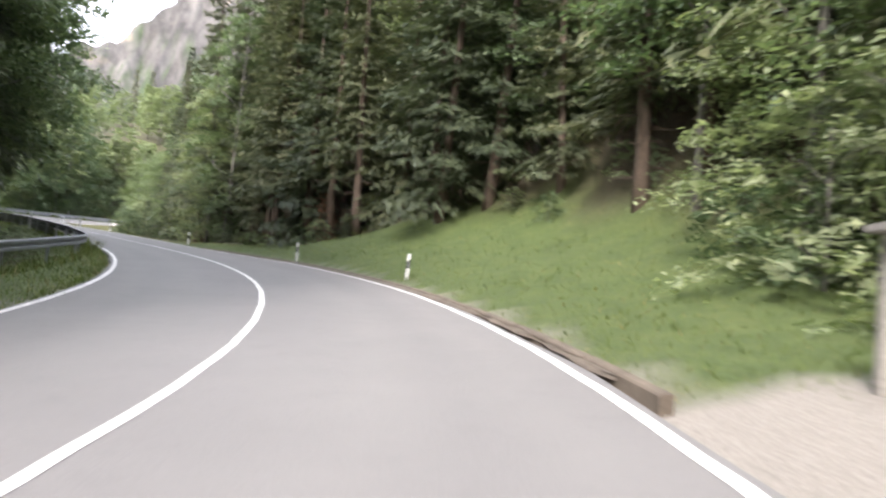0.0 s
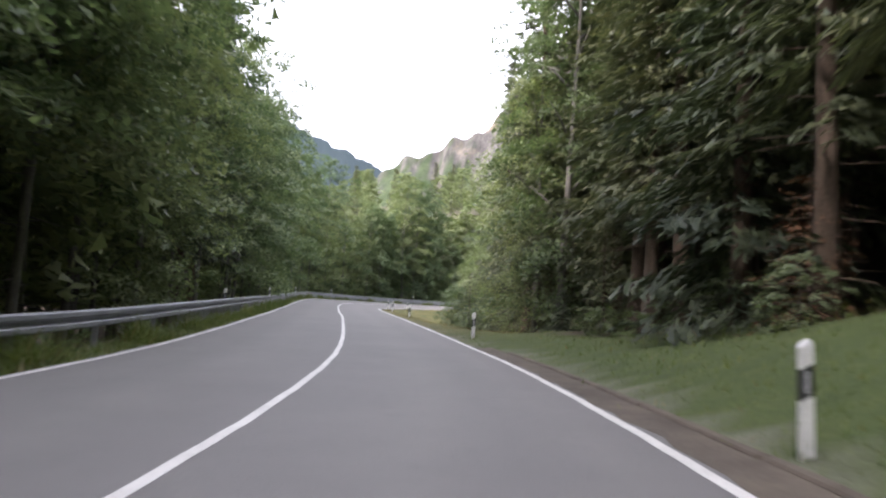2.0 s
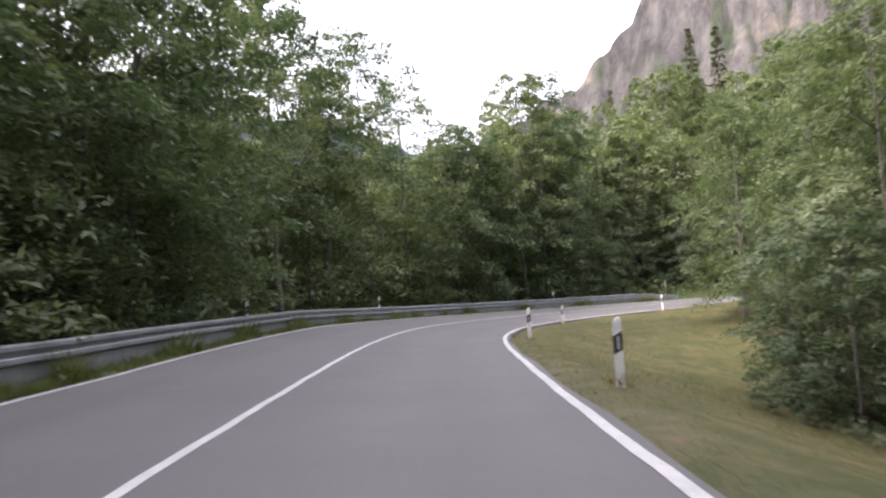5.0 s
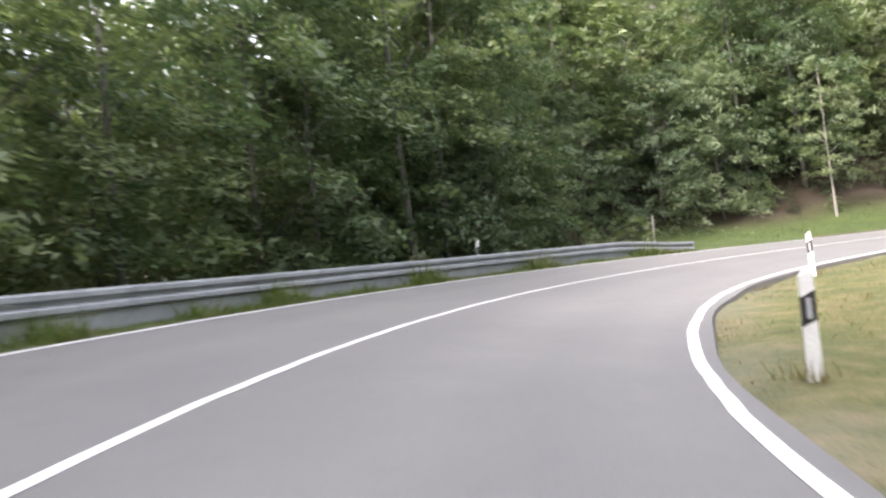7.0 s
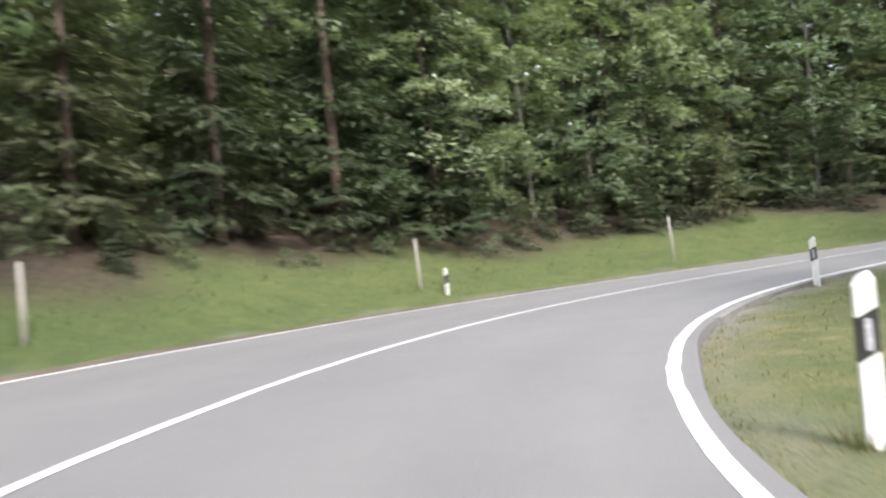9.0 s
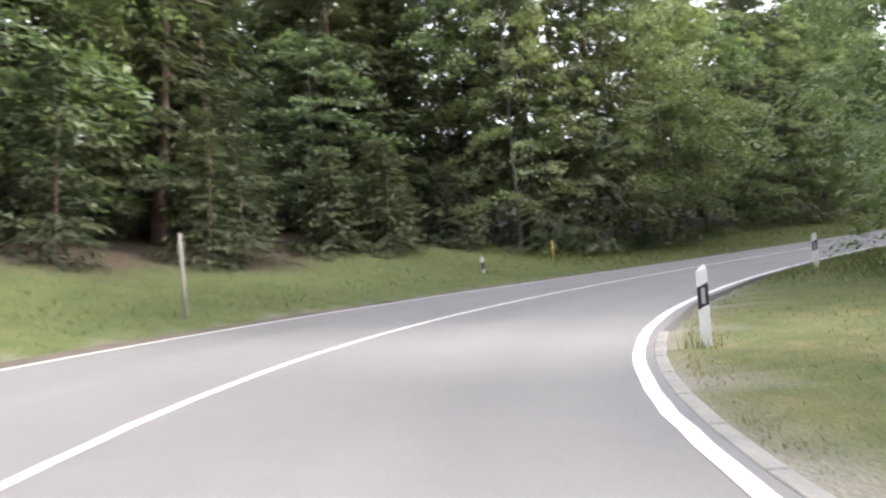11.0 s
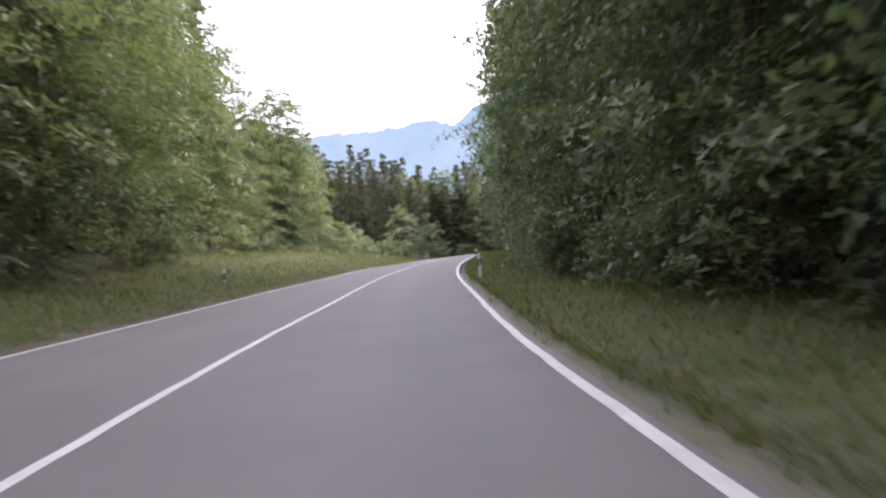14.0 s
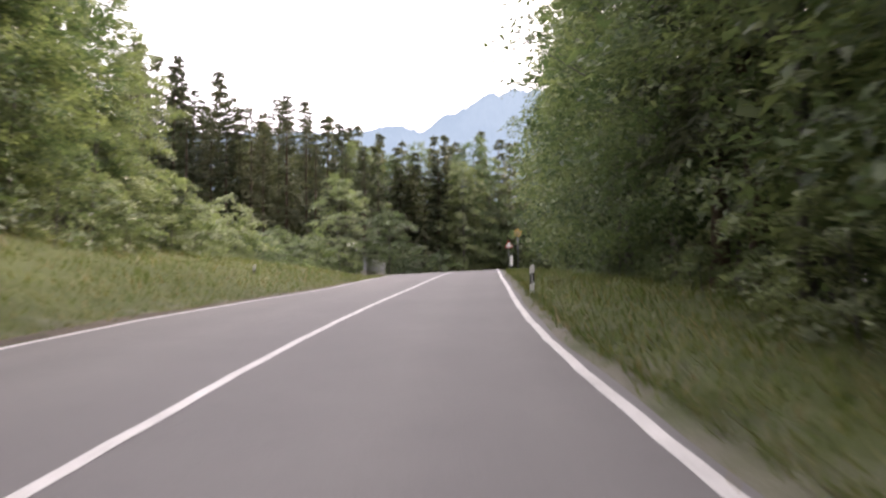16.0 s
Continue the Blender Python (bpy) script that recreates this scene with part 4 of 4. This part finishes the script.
plant("fine", 25.5, 11.9, 0.85)
plant("pale", 108.0, 11.0, 0.6)
plant("pale", 110.6, 10.6, 0.48)
for s_, d_, kind_, k_ in ((104.5, 14.6, "bare", 0.95), (107.5, 16.6, "spruce", 0.98), (110.0, 18.2, "bare", 0.92), (112.6, 16.8, "spruce", 0.7), (115.5, 15.6, "leafy", 0.72), (118.5, 15.0, "leafy", 0.66)):
    plant(kind_, s_, d_, k_)
plant("fine", 72.0, 9.6, 1.15, slim=0.85)
for s_, d_ in ((262.0, 8.6), (271.5, 8.4), (282.0, 8.6), (292.0, 8.8)):
    plant("airy", s_, d_, 1.0)


def clear_of_road(x, y, gap):
    return ((x - RX) ** 2 + (y - RY) ** 2).min() > gap ** 2


# the wood on the slope between the way in and the way out
for n in range(420):
    s_ = random.uniform(10, 66)
    p = spot(s_, random.uniform(12.5, 45))
    q = (p.x - RX) ** 2 + (p.y - RY) ** 2
    low, high = math.sqrt(q[:105].min()), math.sqrt(q[200:].min())
    n_ = 200 + int(q[200:].argmin())
    inside = (p.x - RX[n_]) * math.cos(TH[n_]) + (p.y - RY[n_]) * math.sin(TH[n_]) > 0
    if inside and 12.2 < low < 40 and 8.8 < high < 26 and all((p.x - a_) ** 2 + (p.y - b_) ** 2 > 2.6 ** 2 for a_, b_ in TAKEN):
        TAKEN.append((p.x, p.y))
        plant_at(random.choice(("leafy", "deepleaf", "deep", "bush")) if low < 17 else random.choice(("deep", "deepleaf")), p.x, p.y, random.uniform(0.6, 0.85))


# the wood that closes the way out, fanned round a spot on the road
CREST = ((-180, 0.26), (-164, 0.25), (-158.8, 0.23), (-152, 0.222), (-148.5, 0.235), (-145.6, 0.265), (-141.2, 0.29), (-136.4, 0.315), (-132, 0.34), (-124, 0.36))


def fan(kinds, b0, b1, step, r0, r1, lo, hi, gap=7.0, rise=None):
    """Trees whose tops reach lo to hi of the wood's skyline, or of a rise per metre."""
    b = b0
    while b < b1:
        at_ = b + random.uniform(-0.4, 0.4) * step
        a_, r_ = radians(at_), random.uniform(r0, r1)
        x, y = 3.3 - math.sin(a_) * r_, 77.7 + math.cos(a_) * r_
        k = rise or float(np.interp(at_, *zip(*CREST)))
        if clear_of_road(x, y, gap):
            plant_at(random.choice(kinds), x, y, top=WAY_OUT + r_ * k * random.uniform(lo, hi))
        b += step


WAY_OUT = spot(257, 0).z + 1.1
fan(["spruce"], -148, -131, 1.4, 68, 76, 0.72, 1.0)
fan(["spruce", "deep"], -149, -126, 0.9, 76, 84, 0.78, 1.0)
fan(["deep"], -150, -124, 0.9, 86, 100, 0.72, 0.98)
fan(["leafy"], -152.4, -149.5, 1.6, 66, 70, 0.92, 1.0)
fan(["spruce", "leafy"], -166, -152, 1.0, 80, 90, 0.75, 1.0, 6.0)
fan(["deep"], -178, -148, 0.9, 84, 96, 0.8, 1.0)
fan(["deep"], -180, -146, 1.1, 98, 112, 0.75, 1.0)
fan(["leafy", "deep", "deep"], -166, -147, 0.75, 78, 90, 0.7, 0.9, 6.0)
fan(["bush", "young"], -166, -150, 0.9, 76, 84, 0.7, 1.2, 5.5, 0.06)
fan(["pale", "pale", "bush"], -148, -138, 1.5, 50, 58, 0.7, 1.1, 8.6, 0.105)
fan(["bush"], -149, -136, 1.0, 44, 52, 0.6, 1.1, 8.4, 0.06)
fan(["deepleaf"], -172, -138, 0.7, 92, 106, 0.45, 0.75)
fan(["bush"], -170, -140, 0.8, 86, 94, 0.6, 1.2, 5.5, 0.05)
plant_at("pale", 31.2, 35.7, top=WAY_OUT + 8.8)
plant_at("pale", 28.0, 34.5, top=WAY_OUT + 6.0)
# the wooded slope under the cliff
for n in range(170):
    b_, r_ = radians(random.uniform(12, 62)), random.uniform(140, 262)
    x_, y_ = -math.sin(b_) * r_, 25 + math.cos(b_) * r_
    if clear_of_road(x_, y_, 38):
        plant_at(random.choice(("deepleaf", "deepleaf", "deep")), x_, y_, random.uniform(0.62, 0.85))


def build_deep_wood():
    """All the trees deep in the wood, in one mesh."""
    vs, ls, mi, n = [], [], [], 0
    mats = [BARK_DARK, BARK_PALE, NEEDLE, LEAF]
    sizes = []
    for ob, m in DEEP:
        turn = np.array(m)
        for o in ob.children:
            me = o.data
            co = np.empty(len(me.vertices) * 3, np.float32)
            me.vertices.foreach_get("co", co)
            co = co.reshape(-1, 3) @ turn[:3, :3].T + turn[:3, 3]
            lv = np.empty(len(me.loops), np.int32)
            me.loops.foreach_get("vertex_index", lv)
            ps = np.empty(len(me.polygons), np.int32)
            me.polygons.foreach_get("loop_total", ps)
            vs.append(co)
            ls.append(lv + n)
            sizes.append(ps)
            mi.append(np.full(len(ps), mats.index(me.materials[0]), np.int32))
            n += len(co)
    v, lv, ps, mi = np.concatenate(vs), np.concatenate(ls), np.concatenate(sizes), np.concatenate(mi)
    me = bpy.data.meshes.new("deep_wood")
    me.vertices.add(len(v))
    me.vertices.foreach_set("co", v.astype(np.float32).ravel())
    me.loops.add(len(lv))
    me.loops.foreach_set("vertex_index", lv)
    me.polygons.add(len(ps))
    me.polygons.foreach_set("loop_start", np.concatenate([[0], np.cumsum(ps)[:-1]]).astype(np.int32))
    for m in mats:
        me.materials.append(m)
    me.polygons.foreach_set("material_index", mi)
    me.update(calc_edges=True)
    me.validate()
    tagged(new("deep_wood", me), "dense dark wood of spruce and beech behind the roadside trees", "forest", kind="stuff")


build_deep_wood()
for many in PROTOS.values():
    for ob in many:
        for o in (*ob.children_recursive, ob):
            bpy.data.objects.remove(o)


# ---- mountains ----
def ridge(name, bearing, width, dist, depth, profile_, mat, label, rough_, cover=None, base=-40, at=(0, 0), cols=120):
    """A mountain that faces the origin; profile_(u) gives its skyline for u from -1 to 1."""
    rows_ = 40
    b = radians(bearing)
    ahead, side = np.array([-math.sin(b), math.cos(b)]), np.array([math.cos(b), math.sin(b)])
    verts, cov = [], []
    for r in range(rows_):
        v = r / (rows_ - 1)
        for c in range(cols):
            u = 2 * c / (cols - 1) - 1
            top = profile_(u)
            z = base + (top - base) * v
            nz = noise.fractal(Vector((u * 9, v * 6, dist * 0.01)), 0.8, 2.1, 6)
            nz2 = noise.fractal(Vector((u * 30, v * 9, 3.0)), 0.8, 2.1, 4)
            p = ahead * (dist + depth * v + rough_ * nz * (1 - 0.6 * v)) + side * (width * u + 0.12 * rough_ * nz2)
            verts.append((p[0] + at[0], p[1] + at[1], z + rough_ * 0.06 * nz2))
            cov.append(cover(u, v, nz2) if cover else 0.0)
    me = mesh(name, verts, grid_faces(rows_, cols), mat, True)
    col = me.color_attributes.new("cover", "FLOAT_COLOR", "POINT")
    cv = np.clip(np.array(cov), 0, 1)
    col.data.foreach_set("color", np.stack([cv, cv, cv, np.ones_like(cv)], 1).astype(np.float32).ravel())
    tagged(new(name, me), label, "mountain", kind="structure")


def peak(points, jag=0.0):
    us, hs = zip(*points)
    return lambda u: float(np.interp(u, us, hs)) + 1.6 * math.sin(u * 31) + 1.2 * math.sin(u * 67 + 1) + jag * noise.fractal(Vector((u * 28, 4.4, 1.7)), 0.7, 2.2, 5)



# ---- grass on the verges and banks ----
def build_grass():
    g = np.random.default_rng(5)
    n = 170000
    ss = g.uniform(-8, 300, n)
    side = np.where(g.random(n) < 0.5, -1, 1)
    edge = np.where(side < 0, np.interp(ss, SG, WL) + 0.32, np.interp(ss, SG, WR) + np.where((ss > 62) & (ss < 166), 0.26, 0.5))
    out = 9.0 * g.random(n) ** 1.9
    d = side * (edge + out)
    th_ = np.interp(ss, SG, TH)
    x, y = np.interp(ss, SG, RX) + np.cos(th_) * d, np.interp(ss, SG, RY) + np.sin(th_) * d
    ok = (np.concatenate([((x[c:c + 4000, None] - RX) ** 2 + (y[c:c + 4000, None] - RY) ** 2).min(1) for c in range(0, n, 4000)]) > (edge * 0.99) ** 2) & ~((side > 0) & (ss < 17.2))
    x, y, ss, side, out = x[ok], y[ok], ss[ok], side[ok], out[ok]
    z, forest, dry, _ = terrain(x, y)
    keep = forest < 0.6
    x, y, z, ss, side, out = x[keep], y[keep], z[keep], ss[keep], side[keep], out[keep]
    tall = 0.10 + 0.13 * smooth(0.2, 2.5, out) * (0.6 + 0.4 * np.sin(x * 0.8) * np.sin(y * 0.9))
    rail = (side < 0) & (ss > 26) & (ss < 156)
    tall = np.where(rail, 0.09 + 0.10 * np.sin(ss * 0.9) ** 2 * (out < 1.6), tall)
    tall = np.where((side > 0) & (ss < 60), tall * 0.7, tall)
    tall = np.where((side < 0) & (ss > 154) & (ss < 205), tall * 0.65, tall)
    tall = np.where((side > 0) & (ss > 198), tall * 1.5, tall)
    tall = np.where((side < 0) & (ss > 205), tall * 1.35, tall)
    tall = np.where((side > 0) & (ss > 60) & (ss < 196), tall * 0.5, tall)
    # weeds in front of the guard rail
    m = 9000
    loose = np.concatenate([np.clip(0.5 * out, 0.05, 0.5), np.full(m, 0.08)])
    ws = g.uniform(34, 152, m)
    wd = np.interp(ws, SG, WL) + 0.42 + 0.5 * g.random(m) + np.array([rail_flare(v) for v in ws])
    wt = np.interp(ws, SG, TH)
    wx, wy = np.interp(ws, SG, RX) - np.cos(wt) * wd, np.interp(ws, SG, RY) - np.sin(wt) * wd
    x, y, z = np.concatenate([x, wx]), np.concatenate([y, wy]), np.concatenate([z, terrain(wx, wy)[0]])
    tall = np.concatenate([tall, 0.08 + 0.6 * np.clip(np.sin(ws * 0.7) * np.sin(ws * 1.9 + 1) - 0.15 + 0.4 * g.random(m), 0, 1)])
    parts_ = []
    for blade in range(3):
        m = len(x)
        a_ = g.uniform(0, 6.283, m)
        h_ = tall * g.uniform(0.35, 1.15, m)
        lean = h_ * g.uniform(0.4, 1.5, m)
        w = (0.005 + 0.010 * g.random(m)) * np.clip(h_ / 0.12, 0.4, 1.5)
        cx, cy = x + g.normal(0, 1, m) * loose, y + g.normal(0, 1, m) * loose
        zz = z - 0.03
        parts_.append(np.stack([np.stack([cx - np.sin(a_) * w, cy + np.cos(a_) * w, zz], 1), np.stack([cx + np.sin(a_) * w, cy - np.cos(a_) * w, zz], 1),
                                np.stack([cx + np.cos(a_) * lean, cy + np.sin(a_) * lean, zz + h_], 1)], 1))
    for s_, d_, _ in POSTS:      # tufts left standing round the posts
        p, m = spot(s_, d_), 70
        cx, cy = p.x + g.normal(0, 0.13, m), p.y + g.normal(0, 0.13, m)
        zz, a_, h_, w = terrain(cx, cy)[0] - 0.03, g.uniform(0, 6.283, m), g.uniform(0.08, 0.24, m), g.uniform(0.005, 0.010, m)
        lean = h_ * g.uniform(0.2, 0.9, m)
        parts_.append(np.stack([np.stack([cx - np.sin(a_) * w, cy + np.cos(a_) * w, zz], 1), np.stack([cx + np.sin(a_) * w, cy - np.cos(a_) * w, zz], 1),
                                np.stack([cx + np.cos(a_) * lean, cy + np.sin(a_) * lean, zz + h_], 1)], 1))
    v = np.concatenate(parts_)
    straw = np.clip(terrain(v[:, 2, 0], v[:, 2, 1])[2] * 0.85, 0.06, 1) > g.random(len(v))
    for name, pick, mat, label in (("grass", v[~straw], GRASS, "long green roadside grass"), ("dry_grass", v[straw], STRAW, "dry yellow grass blades on the verge")):
        tagged(new(name, mesh(name, pick.reshape(-1, 3), np.arange(len(pick) * 3).reshape(-1, 3).tolist(), mat)), label, "grass", kind="stuff")


build_grass()


def build_flowers():
    """White umbels among the weeds at the end of the guard rail."""
    g = np.random.default_rng(9)
    verts, faces = [], []
    for n in range(70):
        s = g.uniform(118, 156)
        p = spot(s, -(wide(-1, s) + g.uniform(0.5, 1.7)))
        p.z = height(p.x, p.y) + g.uniform(0.35, 0.75)
        for k in range(9):
            c = p + Vector(g.normal(0, 0.035, 3)) * Vector((1, 1, 0.35))
            i = len(verts)
            verts += [c + 0.013 * Vector((math.cos(a_), math.sin(a_), 0.3 * math.sin(a_ + k))) for a_ in (0, 1.26, 2.51, 3.77, 5.03)]
            faces.append(tuple(range(i, i + 5)))
        i = len(verts)
        verts += [p + Vector((0.004, 0, 0)), p + Vector((-0.004, 0, 0)), p + Vector((0.0, 0.02, -0.7))]
        faces.append((i, i + 1, i + 2))
    me = mesh("wildflowers", verts, faces, PETAL)
    me.materials.append(GRASS)
    me.polygons.foreach_set("material_index", [1 if len(f) == 3 else 0 for f in faces])
    tagged(new("wildflowers", me), "small white wildflowers among the weeds by the guard rail", "wildflowers", kind="stuff")


build_flowers()

ridge("cliff_mountain", 25, 110, 275, 60, peak([(-1, 66), (-0.67, 84), (-0.56, 88), (-0.40, 97), (-0.30, 107), (-0.22, 119), (-0.12, 137), (0.02, 158), (0.3, 185), (1, 190)], 0.5), ROCK,
      "steep grey limestone mountain with wooded foot", 9, lambda u, v, n: (0.78 - v - 0.6 * (u + 0.2)) * 6 + 2.4 * n, at=(0, 25))
# two far ridges that glow in their painted haze colour
ridge("wooded_ridge", 52, 420, 900, 200, peak([(-1, 330), (-0.14, 322), (0.05, 310), (0.15, 300), (0.32, 274), (0.48, 250), (0.65, 226), (1, 240)], 3.0), NEAR_HAZE_GLOW, "wooded ridge behind the valley, haze put into its glow", 30, at=(0, 25), cols=260)
ridge("blue_ridge", -150, 1500, 2600, 500, peak([(-1, 700), (-0.3, 690), (-0.08, 702), (0.014, 730), (0.06, 722), (0.108, 712), (0.14, 742), (0.166, 771), (0.2, 795), (0.287, 855), (0.4, 900), (1, 800)], 14.0), BLUE_HAZE_GLOW,
      "mountain range whose pale blue haze is put into its glow", 60, at=(-5, 90), cols=420)



# ---- signs, bridge and drive ----
def sign_post(s, d, tall, label, plates, group="road signs"):
    foot = spot(s, d)
    foot.z = height(foot.x, foot.y)
    ob = thing("road_sign", Matrix.Translation(foot) @ pose(0, 0, 0, 0, 0, heading(290)), label, "road sign", group)
    part("pole", tube("sign_pole", [(0, 0, -0.4), (0, 0, tall)], [0.03, 0.03], ZINC, 10), ob, "grey steel pole")
    for name, me, lab in plates:
        part(name, me, ob, lab)
    return ob


def plate(name, corners, y0, y1, mat):
    n = len(corners)
    v = [(x, y0, z) for x, z in corners] + [(x, y1, z) for x, z in corners]
    f = [tuple(range(n)), tuple(reversed(range(n, 2 * n)))] + [(k, k + n, (k + 1) % n + n, (k + 1) % n) for k in range(n)]
    return mesh(name, v, f, mat)


def ring(z, r, n=28):
    return [(math.cos(2 * math.pi * k / n) * r, z + math.sin(2 * math.pi * k / n) * r) for k in range(n)]


def tri(z, r):
    return [(math.cos(a_) * r, z + math.sin(a_) * r) for a_ in (math.pi / 2, math.pi / 2 + 2.0944, math.pi / 2 + 4.1888)]


sign_post(312, 4.5, 3.0, "round orange-rimmed road sign on a steel pole", [
    ("rim", plate("sign_rim", ring(2.75, 0.30), -0.05, -0.035, YELLOW), "orange disc"), ("face", plate("sign_face", ring(2.75, 0.20), -0.055, -0.05, simple("sign face", (0.5, 0.34, 0.16), (0.6, 0.42, 0.22), 6, 0.5)), "")])
sign_post(319, 3.9, 2.6, "triangular warning sign on a steel pole", [
    ("rim", plate("sign_rim", tri(2.2, 0.45), -0.05, -0.035, RED), "red rim"), ("face", plate("sign_face", tri(2.2, 0.30), -0.055, -0.05, WHITE), "white face")])
sign_post(326, 3.6, 1.9, "narrow white marker board on a steel pole", [("board", plate("sign_board", [(-0.13, 0.8), (0.13, 0.8), (0.13, 1.7), (-0.13, 1.7)], -0.05, -0.035, WHITE), "white board")])
sign_post(310, -7.3, 2.4, "small pale direction sign on a steel pole", [("board", plate("sign_board", [(-0.7, 2.1), (0.1, 2.1), (0.1, 2.4), (-0.7, 2.4)], -0.05, -0.035, WHITE), "pale board")])


def build_parapet():
    ob = thing("bridge_parapet", Matrix.Translation(spot(310, -5.9)) @ pose(0, 0, 0, 0, 0, heading(310)), "low grey steel bridge railing on a concrete kerb", "bridge railing")
    bm = bmesh.new()
    box_bm(bm, -0.2, 0.2, -5, 5, -0.5, 0.16, 0.02)
    part("kerb", from_bm("parapet_kerb", bm, CONCRETE), ob, "pale concrete kerb")
    bm = bmesh.new()
    box_bm(bm, -0.04, 0.04, -5, 5, 0.98, 1.06, 0.012)
    part("handrail", from_bm("parapet_rail", bm, ZINC), ob)
    me = None
    for n in range(41):
        if me is None:
            bm = bmesh.new()
            box_bm(bm, -0.02, 0.02, -0.02, 0.02, 0.1, 1.0)
            me = from_bm("parapet_bar", bm, ZINC)
        part("bar", me, ob).location = (0, -4.9 + 0.245 * n, 0)


build_parapet()


def build_shelter():
    """Grey timber box on posts beside the gravel drive."""
    foot = spot(16.6, 5.5)
    foot.z = height(foot.x, foot.y)
    ob = thing("timber_stand", Matrix.Translation(foot) @ pose(0, 0, 0, 0, 0, heading(18) - 12), "grey weathered timber stand with a flat top beside the gravel drive", "timber stand")
    bm = bmesh.new()
    box_bm(bm, -0.1, 1.7, -0.5, 0.5, 1.30, 1.37, 0.01)
    part("top", from_bm("stand_top", bm, PLANK), ob)
    bm = bmesh.new()
    box_bm(bm, 0.0, 1.6, -0.42, 0.42, 1.16, 1.298, 0.01)
    part("frame", from_bm("stand_frame", bm, PLANK), ob)
    for x in (0.06, 1.5):
        for y in (-0.36, 0.36):
            bm = bmesh.new()
            box_bm(bm, -0.06, 0.06, -0.06, 0.06, -0.3, 1.158, 0.01)
            part("leg", from_bm("stand_leg", bm, PLANK), ob).location = (x, y, 0)
    for n in range(5):
        bm = bmesh.new()
        box_bm(bm, 0.13, 1.43, 0.34, 0.38, 0.25 + 0.18 * n, 0.42 + 0.18 * n, 0.008)
        part("board", from_bm("stand_board", bm, PLANK), ob)


build_shelter()
